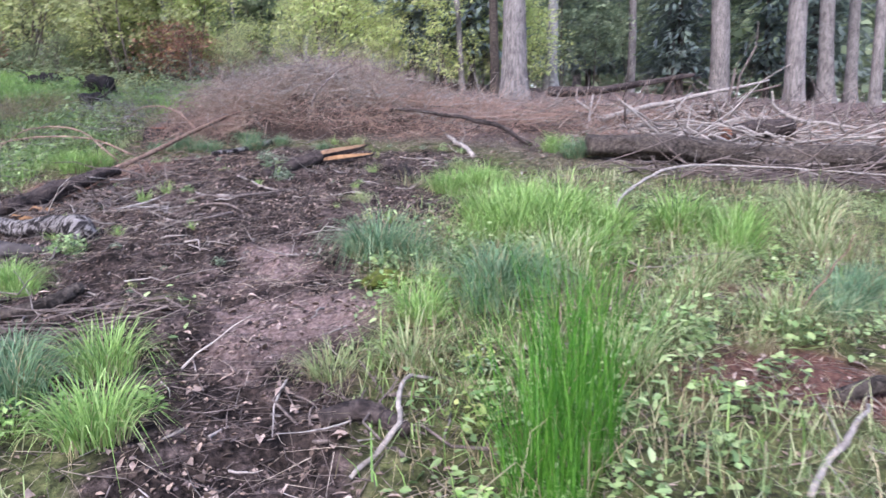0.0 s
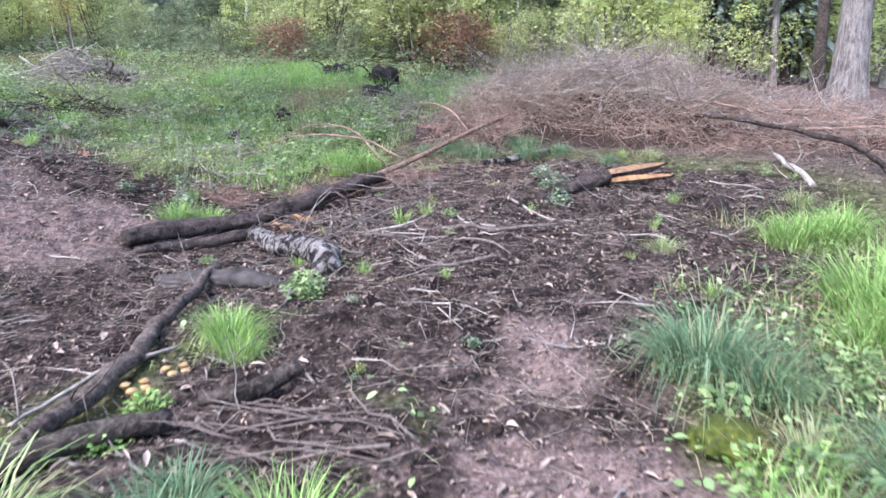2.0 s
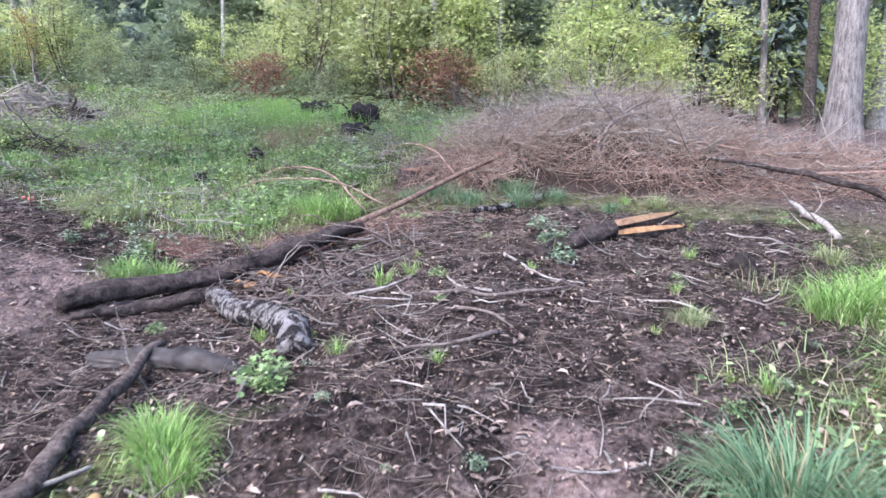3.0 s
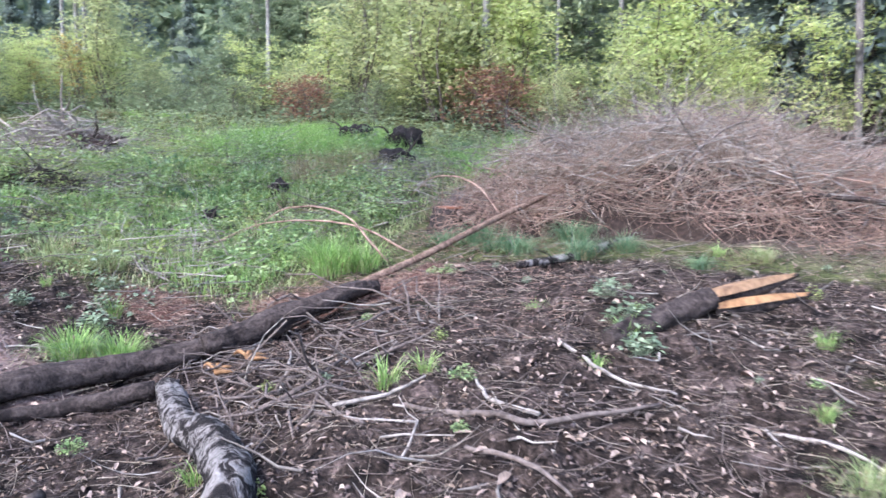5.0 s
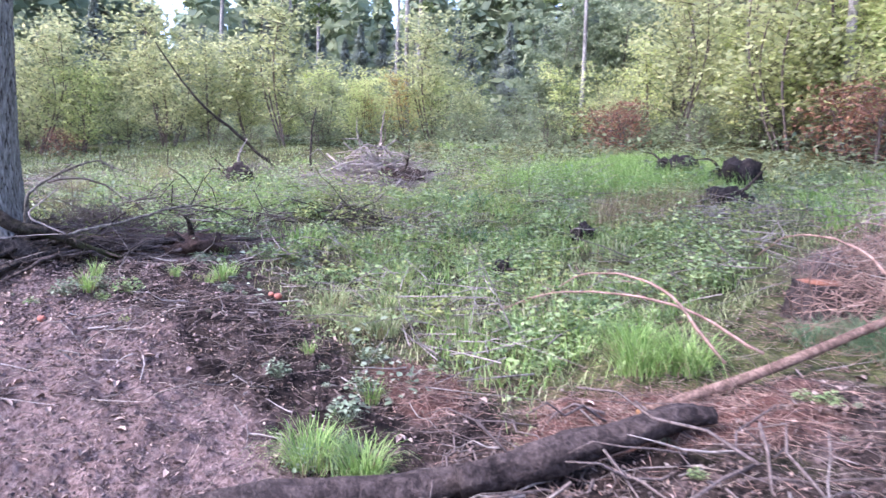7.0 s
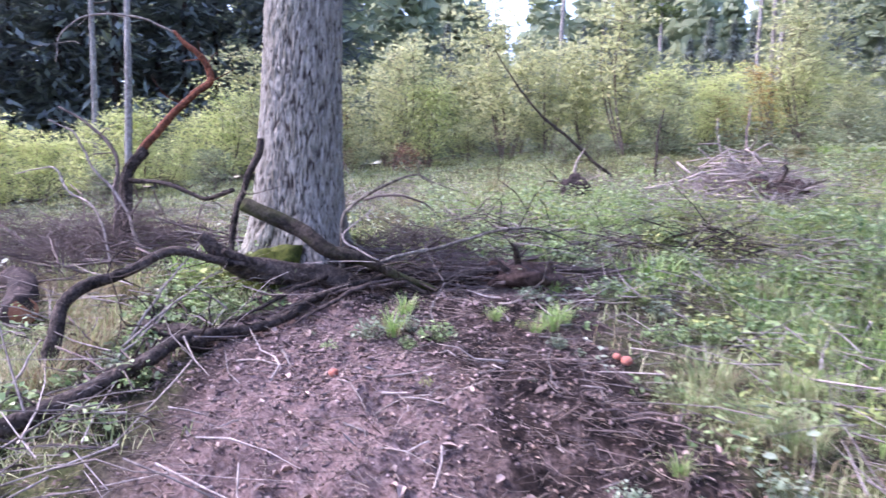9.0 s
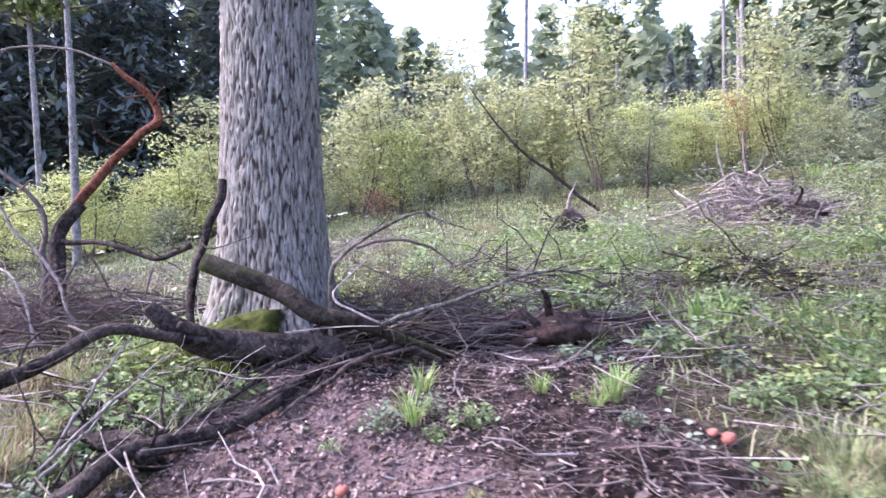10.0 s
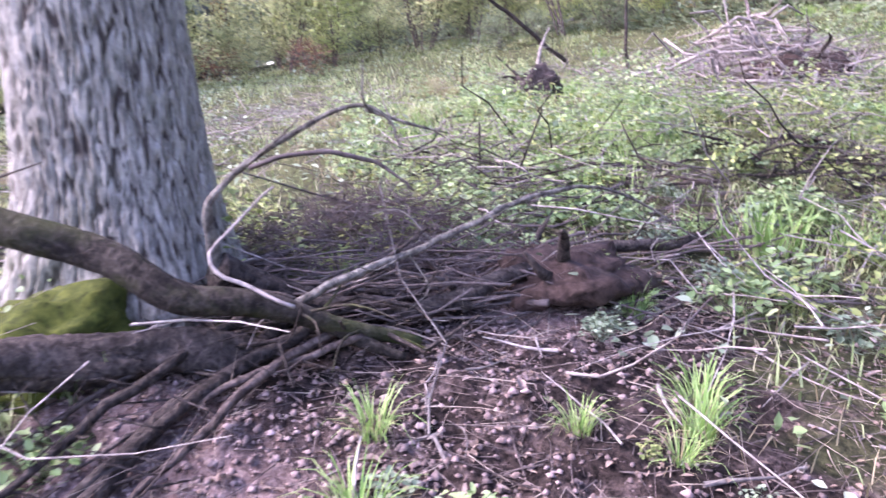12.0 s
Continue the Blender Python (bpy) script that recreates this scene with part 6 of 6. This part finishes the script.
def build_herbs():
    gen = np.random.default_rng(111)
    kinds = []
    for k, (mat, n, leaf, r, h, label) in enumerate(((HERB, 95, 0.05, 0.18, 0.20, "low green leafy weed on soil"), (PALEHERB, 90, 0.048, 0.17, 0.20, "pale silvery-green leafy weed plant"), (HERB, 34, 0.07, 0.17, 0.16, "broad-leaved dull green weed plant"), (FRESH, 80, 0.042, 0.15, 0.16, "fresh bright green leafy weed"), (YELLOWHERB, 48, 0.055, 0.17, 0.24, "yellowing broad-leaved weed plant"))):
        t = thing("weed", 0, 0, -50, label, "weed", "weeds")
        a, b = herb_mesh(n, leaf, r, h, mat, 200 + k)
        tagged(part("leaf", a, t), kind="stuff")
        tagged(part("stalk", b, t), kind="stuff")
        kinds.append(t)
    spots = [(-7.22, 5.37, 2, 1.1), (-8.75, 5.75, 3, 1.0), (-8.6, 5.45, 0, 1.3), (-8.95, 5.6, 0, 1.2), (-8.85, 5.9, 0, 1.0), (-7.95, 6.8, 1, 0.9), (-8.02, 7.05, 1, 0.9), (-7.85, 7.2, 0, 0.8), (-5.35, 7.3, 1, 0.9), (-5.6, 7.75, 1, 1.1), (-5.8, 8.0, 1, 1.0), (-6.1, 8.3, 1, 1.0), (-1.9, 8.2, 1, 1.3), (-1.8, 7.9, 1, 1.0), (-2.1, 8.6, 1, 0.9), (-1.7, 3.25, 3, 0.9), (-1.5, 3.3, 3, 0.9), (-1.9, 3.1, 3, 1.0), (-2.75, 3.9, 3, 0.9), (-2.8, 4.2, 3, 0.8), (-3.0, 5.75, 0, 0.8), (-2.85, 5.55, 0, 0.7), (-8.5, 8.05, 1, 0.8), (-9.3, 6.05, 0, 0.8), (-9.2, 5.85, 0, 0.9), (-8.9, 6.35, 0, 0.7), (-8.5, 5.75, 0, 1.0), (-8.45, 5.95, 0, 1.0), (-8.55, 6.2, 0, 0.9), (-8.3, 5.6, 0, 1.0), (-8.2, 5.4, 0, 1.1), (-6.2, 7.6, 1, 0.8), (-7.6, 7.9, 1, 0.7), (-9.05, 5.8, 4, 1.2), (-9.15, 6.0, 4, 1.1), (-9.0, 6.15, 0, 1.2), (-9.2, 5.65, 4, 1.2), (-9.4, 5.9, 0, 1.2), (-9.3, 7.3, 4, 0.9), (-9.6, 7.6, 4, 1.0), (-9.9, 7.9, 4, 1.1), (-9.5, 8.0, 0, 1.0), (-8.55, 8.75, 0, 1.0), (-8.4, 8.95, 4, 0.9), (-8.6, 9.1, 0, 1.1), (-8.2, 9.0, 1, 1.1), (-8.8, 8.9, 1, 1.0), (-8.1, 5.55, 1, 1.0), (-7.95, 5.35, 1, 1.1), (-7.7, 5.2, 2, 1.0), (-7.45, 4.95, 0, 1.2), (-7.6, 5.5, 0, 0.9), (1.0, 3.3, 2, 1.0), (1.3, 3.6, 2, 0.9), (0.9, 3.9, 0, 1.0), (-0.15, 3.1, 4, 0.7), (-0.1, 3.6, 4, 0.6), (-2.6, 3.4, 3, 1.0), (-2.8, 3.1, 0, 1.1)]
    x, y = scatter(2600, -13, -5.3, 8.0, 16, gen, lambda x, y: (1 - bare(x, y)) * 0.36 * np.exp(-np.clip(np.hypot(x + 7, y - 8) - 2, 0, 9) / 3.0))
    spots += [(a, b, int(gen.choice([0, 0, 1, 1, 2, 0, 4])), gen.uniform(0.55, 1.15)) for a, b in zip(x[:85], y[:85])]
    x, y = scatter(300, -0.6, 2.6, 2.6, 5.4, gen, lambda x, y: (1 - bare(x, y)) * 0.35)
    spots += [(a, b, int(gen.choice([0, 1, 2, 2, 3])), gen.uniform(0.6, 1.0)) for a, b in zip(x[:36], y[:36])]
    x, y = scatter(240, -9.4, -7.0, 4.0, 5.9, gen, lambda x, y: (1 - bare(x, y)) * 0.4)
    spots += [(a, b, int(gen.choice([0, 1, 1, 2])), gen.uniform(0.5, 0.9)) for a, b in zip(x[:26], y[:26])]
    x, y = scatter(400, -10.6, -8.3, 8.0, 10.2, gen, lambda x, y: (1 - 0.7 * bare(x, y)) * 0.5)
    spots += [(a, b, int(gen.choice([0, 0, 1, 2, 4])), gen.uniform(0.6, 1.0)) for a, b in zip(x[:36], y[:36])]
    # small sprigs that come up through the bare soil
    x, y = scatter(900, -4.4, 0.2, 4.6, 10.2, gen, lambda x, y: bare(x, y) * (0.15 + 0.85 * smooth(0.45, 0.6, fbm(x * 1.3, y * 1.3, 97, 3))) * (to_line(x, y, PATHLINE) > 0.35))
    spots += [(a, b, int(gen.choice([0, 0, 1, 1, 4])), gen.uniform(0.2, 0.42)) for a, b in zip(x[:52], y[:52])]
    x, y = scatter(500, -8.6, -5.0, 6.2, 8.6, gen, lambda x, y: bare(x, y) * smooth(0.5, 0.62, fbm(x * 1.3, y * 1.3, 99, 3)))
    spots += [(a, b, int(gen.choice([0, 1, 1, 4])), gen.uniform(0.2, 0.4)) for a, b in zip(x[:14], y[:14])]
    used = set()
    for x, y, i, s in spots:
        m = at_ground(x, y, gen.random() * 6.28, s * (0.82 if -9.5 < x < -7.0 and y < 8.5 else 1.0))
        if i in used:
            copy_thing(kinds[i], m)
        else:
            kinds[i].matrix_basis = m
            used.add(i)


build_herbs()


# ---- cover that nobody could count ----
def cover(name, v, f, mat, label, category):
    tagged(new(name, mesh_of(name, v, f, mat)), label, category, kind="stuff")


def grow(n, rect, gen, length, width, lean, keep):
    x, y = scatter(n, *rect, gen, keep)
    m = len(x)
    return blades(on_ground(x, y, -0.01), gen.random(m) * 6.28, length * gen.uniform(0.4, 1.2, m), width * gen.uniform(0.6, 1.3, m), np.clip(lean + gen.normal(size=m) * 0.25, 0.05, 1.0), 3)


def build_cover():
    gen = np.random.default_rng(131)
    green = lambda x, y: np.clip(1 - bare(x, y) * 1.15, 0, 1)
    patchy = lambda x, y: green(x, y) * smooth(0.30, 0.6, fbm(x * 0.9, y * 0.9, 77, 3))
    tufty = lambda x, y: green(x, y) * smooth(0.44, 0.62, fbm(x * 2.3, y * 2.3, 79, 3))
    far = lambda x, y: green(x, y) * np.exp(-np.clip(np.hypot(x + 5, y - 7) - 4, 0, 99) / 6)
    v, f = join(grow(38000, (-0.9, 5.5, -3.5, 8.6), gen, 0.20, 0.006, 0.9, tufty), grow(34000, (-9.0, -0.6, -3.5, 5.4), gen, 0.16, 0.006, 0.95, tufty))
    cover("grass_cover", v, f, MEADOW, "rough green grass beside the muddy track", "grass")
    v, f = join(grow(90000, (-16, -4.6, 8.0, 20), gen, 0.17, 0.008, 0.9, lambda x, y: far(x, y) * (0.25 + 0.75 * tufty(x, y))), grow(22000, (-12.5, -7.0, 2.5, 6.4), gen, 0.20, 0.007, 0.85, tufty), grow(44000, (-26, -9.8, -8.0, 16), gen, 0.22, 0.012, 0.95, lambda x, y: green(x, y) * (0.2 + 0.8 * smooth(0.42, 0.6, fbm(x * 0.9, y * 0.9, 87, 3)))))
    cover("grass_cover", v, f, MEADOW, "uneven green meadow grass on the clearing", "grass")
    v, f = join(grow(26000, (-14, -5.0, 8.6, 17), gen, 0.24, 0.009, 0.7, lambda x, y: green(x, y) * smooth(0.5, 0.62, fbm(x * 1.1, y * 1.1, 83, 3))), grow(3500, (-0.6, 4.0, 2.6, 8.0), gen, 0.22, 0.007, 0.7, lambda x, y: green(x, y) * smooth(0.5, 0.6, fbm(x * 1.6, y * 1.6, 84, 3))))
    cover("grass_cover", v, f, FRESH, "fresh green grass growing in loose patches", "grass")
    v, f = grow(46000, (-12.0, -7.0, 14.2, 19.5), gen, 0.36, 0.012, 0.6, lambda x, y: blob(x, y, -9.4, 16.4, 1.7, 2.0))
    cover("grass_cover", v, f, FRESH, "bright green grass patch on the meadow", "grass")
    v, f = join(grow(9000, (-8.4, -6.6, 12.2, 15.2), gen, 0.4, 0.009, 0.6, lambda x, y: 0.5 * blob(x, y, -7.4, 14.0, 0.6, 1.2)), grow(14000, (-14, -5.2, 7.6, 15), gen, 0.2, 0.006, 0.8, lambda x, y: 0.45 * patchy(x, y)), grow(7000, (-0.7, 3.5, 2.0, 8.0), gen, 0.25, 0.005, 0.9, lambda x, y: 0.6 * green(x, y)))
    cover("dry_grass", v, f, STRAW, "dry straw blades among the green", "grass")
    # herb leaves over the meadow
    def carpet(n, rect, leaf, h, keep):
        x, y = scatter(n, *rect, gen, keep)
        m = len(x)
        return leaves(on_ground(x, y) + np.stack([0 * x, 0 * x, h * gen.random(m) * (0.25 + 1.5 * smooth(0.4, 0.75, fbm(x * 2.6, y * 2.6, 93, 2))) + 0.01], 1), rand_dirs(m, gen, 0.3), rand_dirs(m, gen) * 0.55 + [0, 0, 1], leaf * gen.uniform(0.5, 1.4, m), leaf * 0.6 * gen.uniform(0.6, 1.3, m))
    clump = lambda x, y: green(x, y) * smooth(0.47, 0.58, fbm(x * 1.5, y * 1.5, 91, 4))
    v, f = join(carpet(110000, (-15, -5.0, 7.8, 17), 0.052, 0.30, lambda x, y: clump(x, y) * np.exp(-np.clip(np.hypot(x + 7, y - 8) - 4, 0, 99) / 8)), carpet(24000, (-0.9, 5.0, -2.5, 7.5), 0.045, 0.12, clump), carpet(5000, (-11, -7.0, 3.0, 6.2), 0.04, 0.18, clump), carpet(16000, (-8.0, -1.0, -2.5, 5.6), 0.045, 0.12, clump))
    cover("herb_carpet", v, f, HERB, "carpet of small green herb leaves", "herbs")
    v, f = join(carpet(40000, (-16, -5.2, 8.0, 17), 0.06, 0.2, lambda x, y: 0.6 * clump(x + 40, y)), carpet(60000, (-26, -9.8, -6, 17), 0.06, 0.22, lambda x, y: 0.6 * clump(x, y)))
    cover("herb_carpet", v, f, PALEHERB, "pale grey-green herb leaves on the meadow", "herbs")
    v, f = join(carpet(30000, (-12.5, -5.2, 9.0, 17), 0.05, 0.34, lambda x, y: 0.7 * clump(x + 17, y - 8)), carpet(5000, (-10.8, -9.3, 6.8, 10), 0.05, 0.25, lambda x, y: 0.5 * clump(x + 17, y - 8)))
    cover("herb_carpet", v, f, YELLOWHERB, "yellow-green leafy weeds in loose patches", "herbs")
    v, f = carpet(16000, (-22, 2, 16, 24), 0.12, 0.5, lambda x, y: 0.8 * green(x, y))
    cover("herb_carpet", v, f, BUSH, "dark undergrowth along the thicket", "undergrowth")
    # litter
    flat = lambda m: rand_dirs(m, gen) * 0.35 + [0, 0, 1]
    x, y = scatter(42000, -10, 3, 2, 11.5, gen, lambda x, y: 0.45 + 0.55 * bare(x, y) * smooth(0.35, 0.6, fbm(x * 2, y * 2, 51, 3)))
    m = len(x)
    v, f = leaves(on_ground(x, y, 0.008), rand_dirs(m, gen, 0.2), flat(m), gen.uniform(0.010, 0.042, m), gen.uniform(0.007, 0.022, m), 0.45)
    cover("leaf_litter", v, f, DEADLEAF, "brown dead leaves strewn on the soil", "leaf litter")
    x, y = scatter(9000, -10, 3, 2, 10.5, gen, lambda x, y: 0.15 + 0.75 * bare(x, y) * smooth(0.36, 0.58, fbm(x * 1.7, y * 1.7, 63, 3)))
    m = len(x)
    v, f = leaves(on_ground(x, y, 0.012), rand_dirs(m, gen, 0.2), flat(m), 0.075 * gen.random(m) ** 1.6 + 0.018, 0.034 * gen.random(m) ** 1.6 + 0.010, 0.5)
    cover("leaf_litter", v, f, PALELEAF, "pale curled leaves on the soil", "leaf litter")
    x, y = scatter(36000, -10, 4, 2, 11.5, gen, lambda x, y: 0.35 + 0.65 * bare(x, y) * smooth(0.3, 0.55, fbm(x * 1.4, y * 1.4, 53, 3)))
    m = len(x)
    v, f = sticks(on_ground(x, y, 0.008), rand_dirs(m, gen, 0.12), gen.uniform(0.05, 0.28, m), gen.uniform(0.0012, 0.004, m), gen.normal(size=m) * 0.2, gen, 3)
    cover("twig_litter", v, f, TWIG, "fine dead twigs strewn over the soil", "twig litter")
    x, y = scatter(2000, -9.5, 3, 2.5, 10.5, gen, lambda x, y: 0.08 + 0.75 * bare(x, y) * smooth(0.38, 0.6, fbm(x * 1.2, y * 1.2, 65, 3)))
    m = len(x)
    v, f = sticks(on_ground(x, y, 0.012), rand_dirs(m, gen, 0.12), gen.uniform(0.10, 0.5, m), gen.uniform(0.0025, 0.009, m), gen.normal(size=m) * 0.45, gen, 5, 5)
    cover("twig_litter", v, f, GREYTWIG, "bleached sticks strewn over the soil", "twig litter")
    x, y = scatter(15000, -10, 3.5, 2, 11, gen, lambda x, y: 0.25 + 0.75 * smooth(0.42, 0.62, fbm(x * 1.6, y * 1.6, 59, 3)))
    m = len(x)
    v, f = sticks(on_ground(x, y, 0.01), rand_dirs(m, gen, 0.15), gen.uniform(0.08, 0.34, m), gen.uniform(0.001, 0.0024, m), gen.normal(size=m) * 0.35, gen, 4)
    cover("dry_strands", v, f, STRAND, "dry grass strands lying over the soil", "grass litter")
    x, y = scatter(9500, -16, -5, 3.0, 16, gen, lambda x, y: (1 - zones(x, y)[0]) * (0.15 + 0.85 * smooth(0.45, 0.65, fbm(x * 0.8, y * 0.8, 57, 3))))
    m = len(x)
    v, f = sticks(on_ground(x, y, 0.05) + np.stack([0 * x, 0 * x, 0.16 * gen.random(m)], 1), rand_dirs(m, gen, 0.25), gen.uniform(0.2, 0.9, m), gen.uniform(0.002, 0.007, m), gen.normal(size=m) * 0.25, gen, 4, 4)
    cover("twig_litter", v, f, GREYTWIG, "bleached dead twigs lying in the meadow", "twig litter")
    x, y = scatter(16000, -6, -2.2, 7.9, 10.4, gen, lambda x, y: np.clip(zones(x, y)[2] + 0.1, 0, 1))
    m = len(x)
    v, f = sticks(on_ground(x, y, 0.01), rand_dirs(m, gen, 0.2), gen.uniform(0.04, 0.22, m), gen.uniform(0.001, 0.003, m), gen.normal(size=m) * 0.2, gen, 3)
    cover("needle_litter", v, f, REDTWIG, "rusty spruce needles and twigs on the soil", "needle litter")
    x, y = scatter(34000, -9.5, 0.5, 2.0, 9.5, gen, lambda x, y: 0.75 * zones(x, y)[0])
    m = len(x)
    v, f = clods(on_ground(x, y, 0.002), gen.uniform(0.003, 0.015, m) * gen.uniform(0.4, 1.2, m), gen)
    cover("soil_crumbs", v, f, CLOD, "loose dark soil crumbs", "soil")
    x, y = scatter(26000, -9.5, -0.4, 3.0, 9.0, gen, lambda x, y: np.clip(0.02 + 0.8 * zones(x, y)[1] ** 1.5, 0, 1))
    m = len(x)
    v, f = clods(on_ground(x, y, 0.003), gen.uniform(0.004, 0.014, m), gen)
    x, y = scatter(12000, -9.3, -6.6, 5.6, 8.5, gen, lambda x, y: np.clip(0.9 * blob(x, y, -8.25, 6.65, 0.7, 0.7, 0.7) + 0.6 * blob(x, y, -8.7, 8.0, 0.5, 0.4, 0.8) + 0.2 * blob(x, y, -7.6, 6.9, 1.2, 1.0, 0.8), 0, 1))
    m = len(x)
    v, f = join((v, f), clods(on_ground(x, y, 0.004), 0.004 + 0.016 * gen.random(m) ** 2, gen))
    cover("pebbles", v, f, PEBBLE, "small pale stones and crumbs in the soil", "pebbles")


build_cover()
